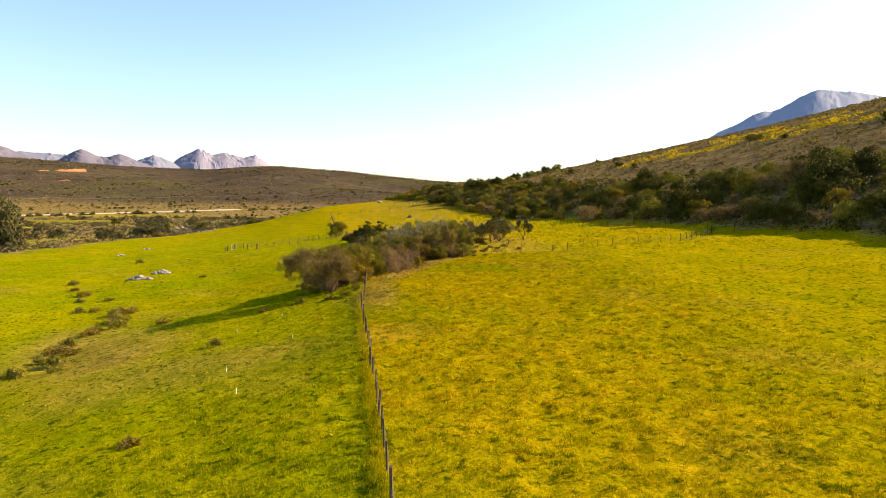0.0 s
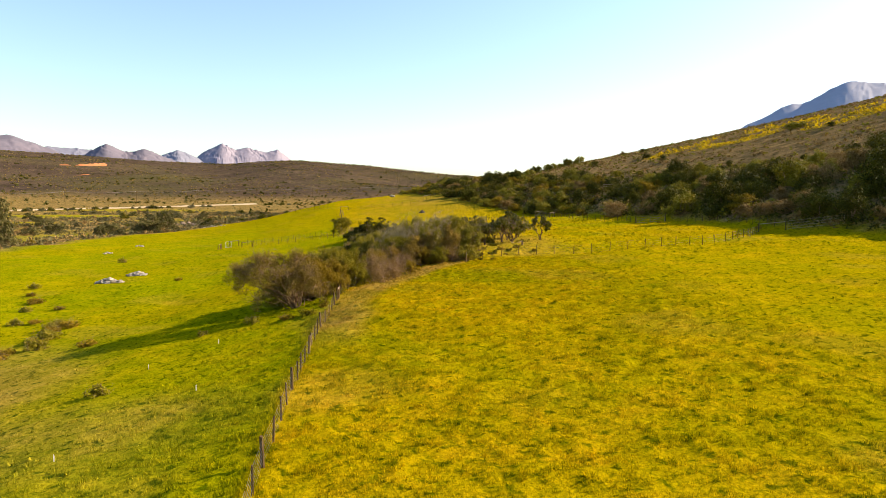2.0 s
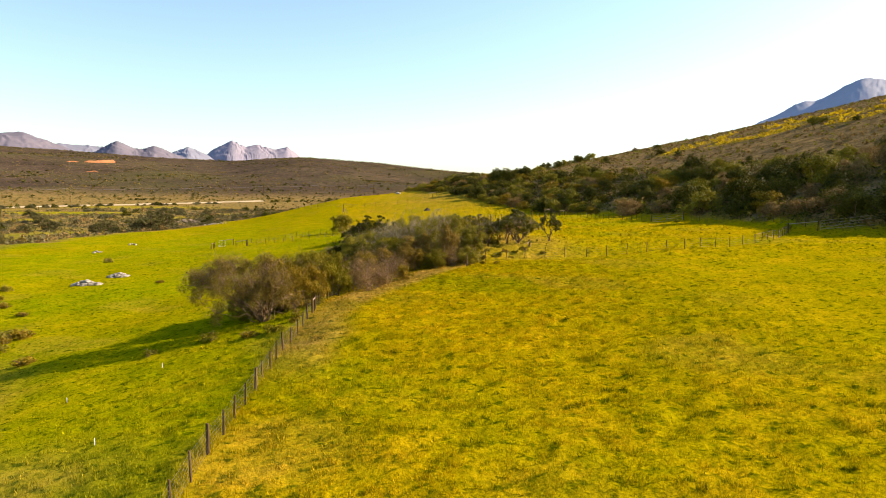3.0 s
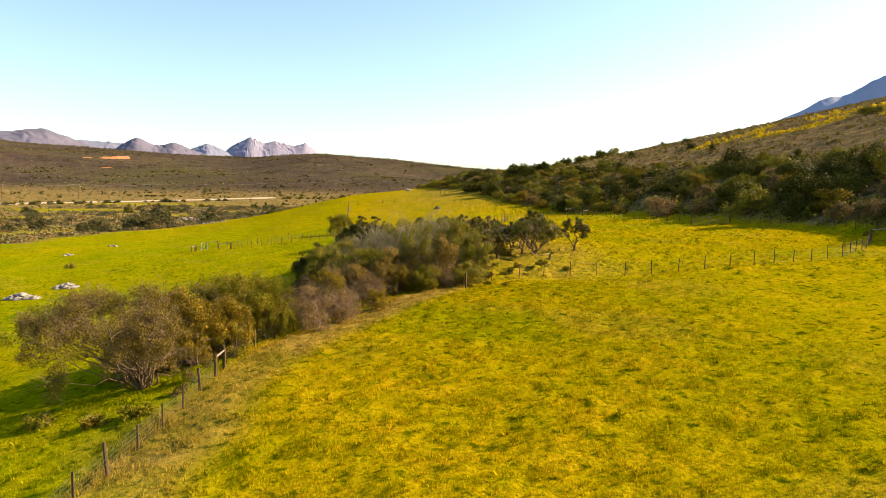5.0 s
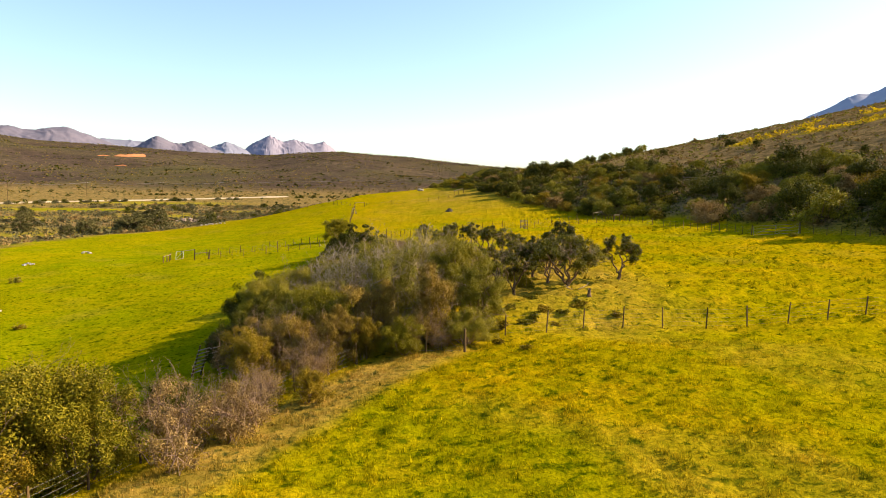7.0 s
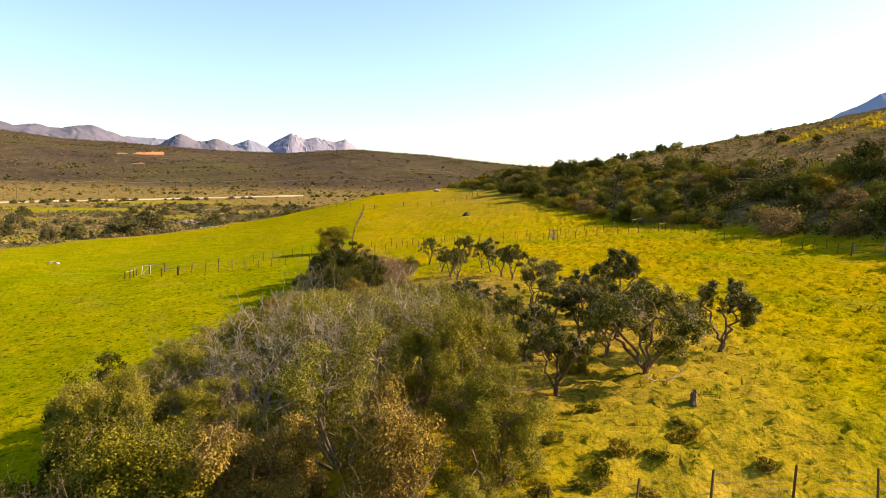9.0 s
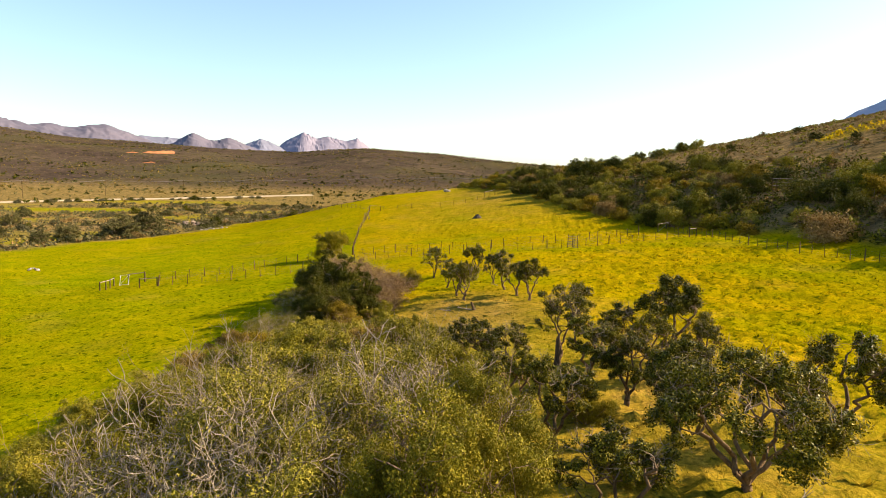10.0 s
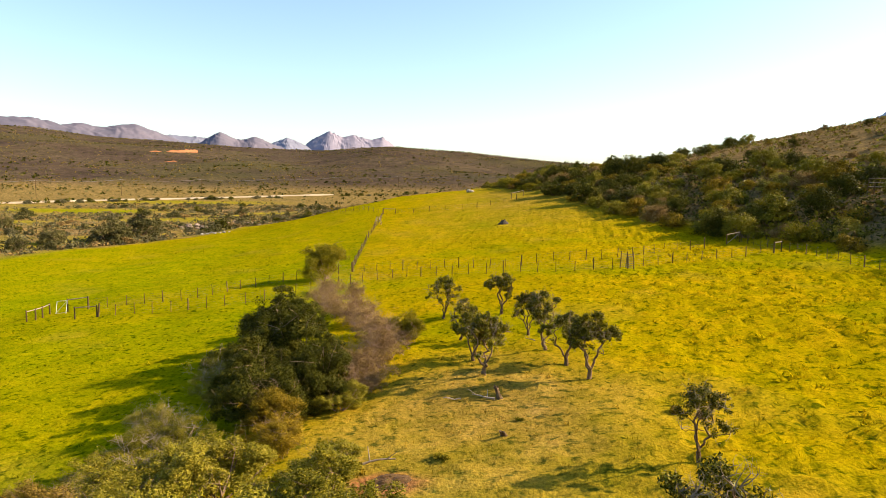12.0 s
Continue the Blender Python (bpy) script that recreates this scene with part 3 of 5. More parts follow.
def small_tree(name, seed, high, leaves, leaf, leafmat, spec, lean=0.25, stems=1, girth=0.1, clump=0.42, label="", category="tree", bare=0.1):
    """A tree with winding forked limbs and leaves in clumps round the ends of its twigs."""
    rng = np.random.RandomState(seed)
    root = tagged(new(name), label, category)
    segs, tips = [], []
    for k in range(stems):
        a = rng.uniform(0, 6.28)
        way = np.array((math.cos(a) * lean, math.sin(a) * lean, 1.0))
        limb(rng, segs, tips, np.array((math.cos(a) * 0.1 * (stems - 1), math.sin(a) * 0.1 * (stems - 1), -0.25)), way, high * spec["bole"], girth * (1.15 if k == 0 else 0.8), 0, spec)
    top = max(t[2] for t in tips)
    f = high * 0.93 / top
    segs = [(p * f, q * f, max(r0, 0.009), max(r1, 0.009)) for p, q, r0, r1 in segs]
    tips = np.array(tips) * f
    v, fc = tube_arrays(segs, 5)
    part("trunk", raw_mesh("trunk", v, fc, BARK_PALE, True), root)
    if not leaves:
        return root
    ok = tips[tips[:, 2] > high * 0.45]
    bushy = np.array([noise.noise(Vector(q * 0.8 + seed)) for q in ok])
    ok = ok[bushy >= np.quantile(bushy, bare)]
    pick = rng.randint(0, len(ok), leaves)
    off = rng.normal(0, 1, (leaves, 3))
    off *= clump * (rng.uniform(0.1, 1, (leaves, 1)) ** 0.5) / np.linalg.norm(off, axis=1, keepdims=True) * (1, 1, 0.75)
    v, fc = leaf_arrays(rng, ok[pick] + off, leaf, off / clump, 3)
    part("crown", raw_mesh("crown", v, fc, leafmat), root)
    return root


def put(ob, x, y, turn, size=1.0, tall=1.0, sink=0.0, label="", group="", name=""):
    m = Matrix.Translation((x, y, float(ground(x, y)) - sink)) @ Matrix.Rotation(turn, 4, "Z") @ Matrix.Diagonal((size, size, size * tall, 1))
    c = copy_thing(ob, m)
    c.name = name or c.name
    return tagged(c, label, "", group)


def shelve(*obs):
    """Take the pattern plants away once they have been copied."""
    for ob in obs:
        for o in (*ob.children_recursive, ob):
            bpy.data.objects.remove(o)


# ---- hedge and thicket between the pastures ----
rng = np.random.RandomState(4)
LABEL_OLIVE = "dense olive green thicket bush with twigs standing out"
OLIVE = [shrub("thicket_bush", 20 + k, 2.6, 4.4, 15, 100000, 0.047, LEAF_OLIVE, twigs=34, label=LABEL_OLIVE, category="bush") for k in range(3)]
OLIVE_FAR = [shrub("thicket_bush", 25 + k, 2.6, 4.4, 13, 32000, 0.085, LEAF_OLIVE, twigs=16, label=LABEL_OLIVE, category="bush") for k in range(2)]
DARK = [shrub("evergreen_bush", 30 + k, 2.5, 4.2, 13, 44000, 0.072, LEAF_DARK, BARK, twigs=4, thin=0.7, label="dark green evergreen bush with dense glossy leaves", category="bush") for k in range(2)]
GREY = [shrub("twiggy_bush", 40 + k, 2.6, 4.6, 12, 44000, 0.055, LEAF_GREY, BARK_PALE, twigs=80, twig_len=1.2, label="grey twiggy thicket bush with sparse small leaves", category="bush", thin=1.0) for k in range(2)]
BROWN = [shrub("dry_shrub", 50 + k, 1.6, 2.4, 9, 9000, 0.05, LEAF_BROWN, TWIG, twigs=100, twig_len=0.5, label="brown leafless shrub of fine dry twigs", category="shrub", inner=0.3) for k in range(2)]
GOLD = [shrub("golden_shrub", 60 + k, 1.9, 2.7, 9, 24000, 0.058, LEAF_GOLD, twigs=20, label="golden yellow leaved shrub in the hedge", category="shrub") for k in range(2)]
FRESH = [shrub("green_shrub", 70 + k, 2.2, 4.2, 14, 62000, 0.056, LEAF_GREEN, twigs=10, spray=13, share=0.42, label="fresh green leafy bush", category="bush") for k in range(2)]

RUST = [shrub("rusty_bush", 65 + k, 2.2, 3.4, 12, 36000, 0.055, LEAF_RUST, TWIG, twigs=60, label="rusty brown bush with fine twigs in the hedge", category="bush") for k in range(2)]

HEDGE = {
    "rust": [(-4.6, 89.2, 1.9, 3.4), (-2.5, 89.0, 1.8, 3.2), (-2.2, 92.5, 2.4, 4.2), (1.6, 93.2, 2.5, 4.4), (-6.4, 90.4, 1.8, 3.2), (-0.6, 93.0, 1.9, 3.6), (-14.0, 121, 2.3, 2.6), (-13.2, 124.2, 2.2, 2.5), (-4.4, 119.4, 2.0, 3.2)],
    "olive": [(3.7, 92.4, 1.7, 2.5), (-14.8, 117.4, 2.3, 2.5), (-14.4, 113.4, 2.1, 2.6), (-8, 108, 2.6, 4.6), (-5.8, 98.2, 2.4, 3.7), (-11.8, 114.2, 1.9, 2.9), (-12.4, 118.4, 2.2, 3.2), (-11.2, 106.6, 2.0, 3.4), (-9.2, 120.4, 2.4, 3.6), (-5.8, 115, 2.8, 4.4), (0.6, 114.8, 2.0, 3.4), (-0.6, 118.4, 1.9, 3.0), (-1.4, 122.2, 1.9, 2.8), (-3.4, 123.4, 2.2, 3.0), (-9.7, 104.2, 2.4, 4.5), (-10.4, 115.2, 2.2, 3.2), (-11.0, 77.4, 2.4, 4.6), (-12, 127.5, 2.4, 2.5), (-9, 127.8, 2.4, 2.7), (-14.6, 130, 1.9, 2.1), (-8.4, 97.7, 2.6, 5.0), (2.8, 104, 2.4, 4.9), (4.1, 96, 2.3, 4.2), (2.8, 100.5, 2.7, 5.6), (-8.2, 101.5, 2.5, 5.0), (-1.8, 113.5, 2.6, 4.4), (-3.2, 119, 2.2, 3.6), (-7, 121.5, 2.8, 4.0), (-5.2, 125.5, 2.2, 2.8), (-11, 125, 2, 2.8), (-5.5, 129, 1.6, 1.5), (-11, 130, 2, 2.2), (-7.5, 136.5, 1.5, 1.7)],
    # the first two take dark leaves to stand for shade under the thicket's edge
    "dark": [(-9.4, 92.6, 1.9, 3.2), (-8.4, 92.2, 1.9, 3.0), (-11.0, 136.0, 2.6, 4.2), (-9.2, 138.0, 2.2, 3.8), (-10.8, 109.5, 2.3, 3.9), (-10.2, 100.2, 2.4, 4.4), (-16.6, 144, 2.4, 3.2), (-13.4, 138.4, 2.4, 3.7), (-7.1, 94.6, 2.4, 4.6), (-12, 142.5, 3.3, 4.8), (-10.6, 139.3, 2.7, 4.2), (-14.5, 147, 3.3, 4.9), (-18, 155, 2.9, 3.5), (-16.5, 150.5, 2.6, 3.4), (-7.3, 82.5, 1.5, 2.2), (-21.5, 163, 1.7, 2.0)],
    "grey": [(0.3, 107, 2.9, 5.4), (-3.6, 104.5, 2.7, 5.5), (-0.6, 97, 2.9, 5.6), (-4.2, 108.3, 2.9, 5.2), (-1.6, 102.4, 3.0, 5.8), (-15.5, 140, 2, 2.8), (-13.3, 132, 2.0, 2.4), (-16, 134.5, 1.6, 2.0)],
    "brown": [(-8.2, 141.6, 2.0, 2.6), (-7.6, 145.4, 1.9, 2.4), (-9.4, 150, 1.9, 2.5), (-4.1, 79.8, 1.7, 2.9), (-7.4, 89.6, 1.8, 3.0), (2.5, 91.4, 1.0, 1.7), (-4.6, 84.4, 1.4, 2.2), (-5.4, 77.6, 2.1, 3.5), (-3.7, 80.8, 1.7, 2.4), (-3.2, 86.2, 1.6, 2.6), (0.6, 91, 1.2, 2.0), (-9, 148, 1.8, 2.3), (-8.6, 143.5, 1.7, 2.2), (-10.5, 152, 2, 2.5), (-13, 157, 2.2, 2.7), (-16.5, 162, 2.2, 2.7), (-20, 168, 2.2, 2.5), (-18.5, 172, 1.8, 2.1), (-22.5, 176, 2, 2.3), (-14.5, 163, 1.6, 2.0), (-7.2, 139.8, 1.2, 1.5)],
    "gold": [(-6.8, 88.6, 1.9, 3.1), (-5.6, 86.6, 1.8, 3.0), (-1.2, 89.6, 1.5, 2.6), (-9.6, 134, 2.2, 2.3), (-8, 131, 1.8, 1.8), (-2.2, 83.6, 1.2, 1.7), (-11, 122, 2.2, 3.0)],
    "fresh": [(0.8, 90.4, 1.5, 2.4), (-4.6, 92, 2.6, 4.8), (-7.4, 77.2, 2.2, 4.4), (-8.9, 75.6, 3.1, 5.7), (-7.5, 150.5, 1.3, 2.4), (-26.8, 188, 3.6, 6.2), (-0.2, 110, 1.6, 3.4)],
}
PATTERN = {"rust": (RUST, 2.2, 3.4), "olive": (OLIVE, 2.6, 4.4), "dark": (DARK, 2.5, 4.2), "grey": (GREY, 2.6, 4.6), "brown": (BROWN, 1.6, 2.4), "gold": (GOLD, 1.9, 2.7), "fresh": (FRESH, 2.2, 4.2)}
for kind, rows in HEDGE.items():
    obs, w0, h0 = PATTERN[kind]
    for k, (x, y, w, h) in enumerate(rows):
        w = w * 1.1 if kind == "brown" and y > 137 else w
        kinds = OLIVE_FAR if kind == "olive" and y > 112 else obs
        put(kinds[k % len(kinds)], x, y, rng.uniform(0, 6.28), w / w0, (h / h0) / (w / w0), group="bushes of the hedge")


# ---- the scrub belt on the hillside, bushes along the stream ----
def far_bushes(seed, wide, high, lumps, leaves, leaf, material, tone, twigs=0):
    return [shrub("hillside_bush", seed + k, wide, high, lumps, leaves, leaf, material, twigs=twigs, label=tone + " bush of the hillside scrub", category="bush", stems=2, spray=8 if leaves > 2000 else 0, share=0.52) for k in range(3)]


FARS = {
    "dark": far_bushes(100, 2.6, 3.7, 11, 7000, 0.15, LEAF_DARK, "dark evergreen"),
    "olive": far_bushes(110, 2.5, 3.3, 11, 6500, 0.15, LEAF_OLIVE, "olive green"),
    "gold": far_bushes(120, 2.2, 2.7, 9, 5500, 0.14, LEAF_GOLD, "golden green"),
    "grey": far_bushes(130, 2.4, 2.9, 9, 5000, 0.14, LEAF_GREY, "grey green twiggy", 5),
    "brown": far_bushes(140, 2.2, 2.6, 9, 4500, 0.14, LEAF_BROWN, "brown twiggy", 6),
    "sage": far_bushes(160, 2.4, 2.8, 9, 900, 0.32, LEAF_SAGE, "sage grey"),
    "fresh": far_bushes(150, 2.3, 2.8, 9, 5500, 0.14, LEAF_GREEN, "yellow green"),
    "stream_dark": far_bushes(170, 2.6, 3.6, 9, 900, 0.36, LEAF_DARK, "dark evergreen"),
    "stream_olive": far_bushes(180, 2.5, 3.3, 9, 900, 0.36, LEAF_STREAM, "dull green"),
    "stream_gold": far_bushes(190, 2.2, 2.7, 8, 800, 0.32, LEAF_GOLD, "golden green"),
    "stream_brown": far_bushes(200, 2.2, 2.6, 8, 800, 0.32, LEAF_BROWN, "brown twiggy"),
}
rng = np.random.RandomState(8)
taken = []
tries = 0
while len(taken) < 295 and tries < 9000:
    tries += 1
    y = rng.uniform(72, 340)
    d = 2.5 + 44 * rng.uniform(0, 1) ** 1.35 if rng.uniform() < 0.9 else rng.uniform(40, 105)
    d += 5.0 * (1 - min(1, max(0, (y - 150) / 25)))
    x = float(belt_foot(y)) + d
    thick = 1.0 if d < 30 else 0.6 if d < 46 else 0.3
    size = rng.uniform(1.0, 1.85) * (1.0 if d < 40 else 0.55) * (1.0 if y < 190 else 0.92)
    gap = 2.1 * size if d < 40 else 5.5
    if abs(x - 47.2 + (212.4 - y) * 0.39) < 3.4 and 184 < y < 216:
        continue
    if rng.uniform() > thick or any((x - a) ** 2 + (y - b) ** 2 < ((gap + c) * 0.62) ** 2 for a, b, c in taken):
        continue
    taken.append((x, y, gap))
    kind = rng.choice(["dark", "olive", "gold", "grey", "brown", "fresh"], p=[0.30, 0.20, 0.19, 0.04, 0.17, 0.10])
    obs = FARS[kind]
    put(obs[rng.randint(len(obs))], x, y, rng.uniform(0, 6.28), size, rng.uniform(0.85, 1.2) * (0.90 if d > 11 else 0.85), 0.1, group="hillside scrub")
for x, y, size, tall in ((63.5, 356, 1.7, 0.95), (59.0, 360, 1.2, 0.9), (54.5, 357, 1.1, 0.8), (48.6, 350, 1.2, 0.8), (43.5, 354, 1.1, 0.8), (38.0, 356, 1.2, 0.75), (33.0, 348, 1.1, 0.8), (28.0, 342, 1.2, 0.8), (23.0, 334, 1.1, 0.8), (17.5, 335, 1.2, 0.75), (12.5, 332, 1.1, 0.75), (7.0, 328, 1.1, 0.75), (2.0, 326, 1.0, 0.75), (20.0, 322, 1.3, 0.8), (30.0, 328, 1.3, 0.8), (40.0, 336, 1.3, 0.8), (50.0, 340, 1.2, 0.8), (57.0, 344, 1.3, 0.85), (35.0, 318, 1.3, 0.8), (45.0, 324, 1.2, 0.8), (71.5, 121.0, 2.2, 1.15), (73.5, 124.5, 1.7, 1.2), (110.2, 234.2, 1.15, 0.9), (113.0, 232.0, 0.8, 0.8)):
    put(FARS[("dark", "olive", "dark")[int(x * 2) % 3]][int(y) % 3], x, y, x, size, tall, 0.1, group="hillside scrub")


# ---- single bushes and trees along the stream ----
rng = np.random.RandomState(15)
TONES = {"sage": "sage grey", "dark": "dark green", "olive": "olive green", "gold": "golden", "grey": "grey green", "brown": "brown twiggy"}
STREAM = [("dark", -116, 237, 1.35, 1.15), ("olive", -110.5, 259, 2.5, 0.95), ("grey", -114, 265, 2.1, 1.0), ("olive", -115.5, 279, 2.6, 1.0), ("dark", -123, 253, 1.8, 1.0), ("dark", -124, 188, 3.6, 2.0), ("dark", -131, 199, 2.6, 1.1), ("grey", -119, 190, 1.6, 0.9), ("olive", -118, 268, 1.8, 0.9), ("gold", -117, 200, 1.1, 0.9), ("olive", -140, 250, 1.6, 0.9), ("olive", -140, 388, 1.5, 1.0), ("dark", -166, 286, 1.6, 1.1)]
BROAD = [shrub("stream_bush", 230 + k, 2.6, 4.3, 13, 8000, 0.16, LEAF_STREAM, twigs=10, label="dull green tree sized bush", category="bush", stems=4) for k in range(2)]
STREAMS = {"dark": BROAD[0], "olive": BROAD[1], "grey": BROAD[0], "gold": GOLD[0]}
for kind, x, y, size, tall in STREAM:
    ob = STREAMS[kind]
    put(ob, x, y, rng.uniform(0, 6.28), size * 0.95, tall * 0.8, 0.1, TONES[kind] + " tree sized bush beside the stream", "bushes by the stream", "stream_bush")
taken, tries = [], 0
while len(taken) < 280 and tries < 9000:
    tries += 1
    y = rng.uniform(150, 470)
    off = 3 + 120 * rng.uniform(0, 1) ** 1.9
    x = float(low_edge(y)) - off if y < 380 else rng.uniform(-230, -60)
    size = rng.uniform(0.45, 1.25)
    if float(valley_meadows(x, y)) > 0.4 or any((x - a) ** 2 + (y - b) ** 2 < (2.0 * size + c) ** 2 for a, b, c in taken) or float(waves(x, y, 45, 21)) < -0.35:
        continue
    taken.append((x, y, 1.4 * size))
    kind = rng.choice(["dark", "olive", "gold", "sage", "brown"], p=[0.22, 0.30, 0.04, 0.28, 0.16])
    obs = FARS[kind if kind == "sage" else "stream_" + kind]
    put(obs[rng.randint(len(obs))], x, y, rng.uniform(0, 6.28), size, rng.uniform(0.6, 1.0), 0.05, TONES[kind] + " low bush in the scrub by the stream", "stream scrub", "stream_bush")
# a line of bushes along the road
for k in range(46):
    u = rng.uniform(0, 1)
    x, y = np.interp(u, [0, 0.25, 0.5, 0.75, 1], [-292, -276, -246, -200, -120]) + 9 + rng.uniform(-4, 5), np.interp(u, [0, 0.25, 0.5, 0.75, 1], [400, 460, 530, 600, 672]) - rng.uniform(4, 12)
    kind = rng.choice(["sage", "dark", "olive"])
    put(FARS[kind if kind == "sage" else "stream_" + kind][rng.randint(3)], x, y, rng.uniform(0, 6.28), rng.uniform(0.6, 1.3), rng.uniform(0.6, 0.9), 0.1, TONES[kind] + " bush beside the gravel road", "roadside bushes", "roadside_bush")

# ---- trees ----
SPARSE = {"pieces": 3, "wind": 0.32, "lift": 0.08, "levels": 5, "fork": (2, 3), "spread": 0.66, "shrink": 0.77, "bole": 0.18}


def spreading_tree(seed, leaves, leaf):
    """A low wide dome of leaves on a fan of bare limbs that rise from one foot and reach out to one side."""
    rng = np.random.RandomState(seed)
    root = tagged(new("spreading_tree"), "wide spreading tree with bare limbs and low brown dome", "tree")
    balls, segs, fine = [], [], []
    foot = np.array((0.0, 0.0, -0.3))
    for k in range(48):
        a, u = rng.uniform(0, 6.28), math.sqrt(rng.uniform(0, 1))
        x, y = -1.6 + 4.1 * u * math.cos(a), 3.3 * u * math.sin(a)
        balls.append((x, y, 3.9 * (1 - 0.42 * u ** 3) - rng.uniform(0, 1.0) ** 1.5 * 1.7 + 0.2, rng.uniform(0.65, 1.05)))
    for k, (x, y, z, r) in enumerate(balls):
        at, p = np.array((x, y, z)), foot
        w = rng.uniform(0.032, 0.065)
        for j in range(5):
            v = (j + 1) / 5
            q = np.array((x * v ** 1.15, y * v ** 1.15, -0.3 + (z + 0.3) * v ** 0.85)) + rng.normal(0, 0.16, 3) * (j < 4)
            segs.append((p, q, w, w * 0.74))
            p, w = q, w * 0.74
        for j in range(9):
            way = rng.normal(0, 1, 3) + (0, 0, 0.5)
            limb(rng, fine, [], at, way / np.linalg.norm(way), r * 0.75, 0.016, 0, {"pieces": 3, "wind": 0.3, "lift": 0.05, "levels": 2, "fork": (2, 3), "spread": 0.8, "shrink": 0.6})
    v, f = tube_arrays(segs, 6)
    v2, f2 = tube_arrays(fine, 3)
    part("trunk", raw_mesh("trunk", v, f, BARK_TAN, True), root, "forked grey brown limbs")
    part("brushwood", raw_mesh("brushwood", v2, f2, TWIG), root, "fine bare brown twigs")
    p, way = lump_places(rng, sprays(rng, balls, 7, 0.45), leaves, 0.2)
    v, f = leaf_arrays(rng, p, leaf, way, 3)
    # inner leaves added to darken the inside of the dome
    core = np.concatenate([np.array((x, y, z)) + rng.normal(0, 0.34, (90, 3)) * r for x, y, z, r in balls])
    v2, f2 = leaf_arrays(rng, core, 0.08, None, 3)
    v, f = np.concatenate([v, v2]), np.concatenate([f, f2 + len(v)])
    part("crown", raw_mesh("crown", v, f, LEAF_DOME), root)
    return root


for x, y, s, t in ((-10.4, 72.2, 0.8, 0.85), (-12.8, 72.4, 0.85, 0.8), (-9.3, 73.4, 0.8, 0.95)):
    put(OLIVE[int(-x) % 3], x, y, x, s, t, group="bushes of the hedge")
spreading = spreading_tree(207, 90000, 0.052)
put(spreading, -10.7, 68.8, 0.0, 1.0)
for x, y, s, t in ((-9.3, 71.8, 1.4, 1.05), (-8.3, 73.4, 1.2, 1.1), (-11.2, 73.6, 1.6, 1.1)):
    put(GOLD[int(x * 10) % 2], x, y, x, s, t, group="bushes of the hedge")
LOW = [shrub("low_shrub", 80 + k, 0.9, 0.7, 6, 1300, 0.09, LEAF_GOLD if k else LEAF_OLIVE, twigs=14, twig_len=0.3, label="low golden brown reedy shrub growing in the pasture", category="shrub", stems=4) for k in range(2)]
HERB = [shrub("green_tussock", 90 + k, 0.8, 0.5, 6, 1200, 0.09, LEAF_GREEN if k else LEAF_GOLD, twigs=0, label="low green tussock in the pasture", category="plant", stems=3) for k in range(2)]
for k, (x, y, s) in enumerate([(-31, 54, 1.5), (-34.7, 66.7, 1.2), (-36.5, 76.5, 1.6), (-28, 68.2, 1.1), (-15.9, 47.8, 0.9), (-53, 101, 1.5), (-62, 114.6, 1.3), (-12.9, 26.9, 0.7), (-37, 77.6, 1.2), (-37.8, 83, 1.5), (-33, 51.3, 1.2), (-32.5, 58.5, 1.3), (-29.7, 51.5, 0.9), (-58, 108, 1.0), (-33.8, 70.5, 1.4), (-35.5, 73, 1.1), (-13.2, 65.2, 0.9), (-10.2, 64.2, 0.8), (-16.5, 63.5, 0.7), (-47, 96, 0.9), (-66, 150, 1.4), (-41, 118, 0.8), (-39.3, 82.1, 1.5), (-38.4, 80.4, 1.2), (-36.6, 74.4, 1.2), (-35.6, 69.2, 1.1), (-34.4, 62.4, 1.2), (-33.8, 58.8, 1.4), (-33.2, 55.6, 1.1), (-40.3, 84.6, 1.3), (-46.3, 86.8, 1.2), (-44.6, 87.6, 1.0), (-50.5, 94.8, 1.1)]):
    put(LOW[k % 2], x, y, k * 1.7, s, 1.0, 0.03, group="low shrubs in the pasture")
for k, (x, y, s) in enumerate([(5.6, 95.2, 0.8), (7.6, 96.6, 0.7), (5.4, 92.4, 0.6), (9.2, 97.4, 0.6), (8.2, 97.6, 0.8), (-8.8, 64.6, 1.0), (-7.9, 66.5, 0.8), (-7.4, 72.6, 0.9), (-4.9, 129.5, 1.1), (-1.6, 130.4, 0.5), (7.4, 135.2, 0.5), (-0.5, 126, 0.9), (50.8, 121.5, 1.2), (43, 147.2, 1.1), (6.8, 90.2, 0.6), (1.0, 134.5, 0.35), (12.4, 97.3, 0.6)]):
    put(HERB[k % 2], x, y, k * 2.1, s, 1.0, 0.03, group="tussocks")
rng = np.random.RandomState(77)
for k in range(13):
    x, y = rng.uniform(4.5, 11), rng.uniform(95, 101)
    put((HERB[0], HERB[1], LOW[0])[k % 3], x, y, k * 2.3, rng.uniform(0.35, 0.85), rng.uniform(0.7, 1.1), 0.03, group="tussocks" if k % 3 < 2 else "low shrubs in the pasture")



def winding(rng, segs, p, q, r0, r1, pieces, sway):
    """A crooked branch from p to q in short tapered pieces. Returns the points on it."""
    p, q = np.asarray(p, float), np.asarray(q, float)
    size = np.linalg.norm(q - p)
    points = [p]
    for k in range(1, pieces + 1):
        u = k / pieces
        at = p + (q - p) * u + (rng.normal(0, sway * size, 3) * (1, 1, 0.6) if k < pieces else 0)
        ra, rb = r0 + (r1 - r0) * (u - 1 / pieces), r0 + (r1 - r0) * u
        segs.append((points[-1], at, ra, rb))
        points.append(at)
    return points


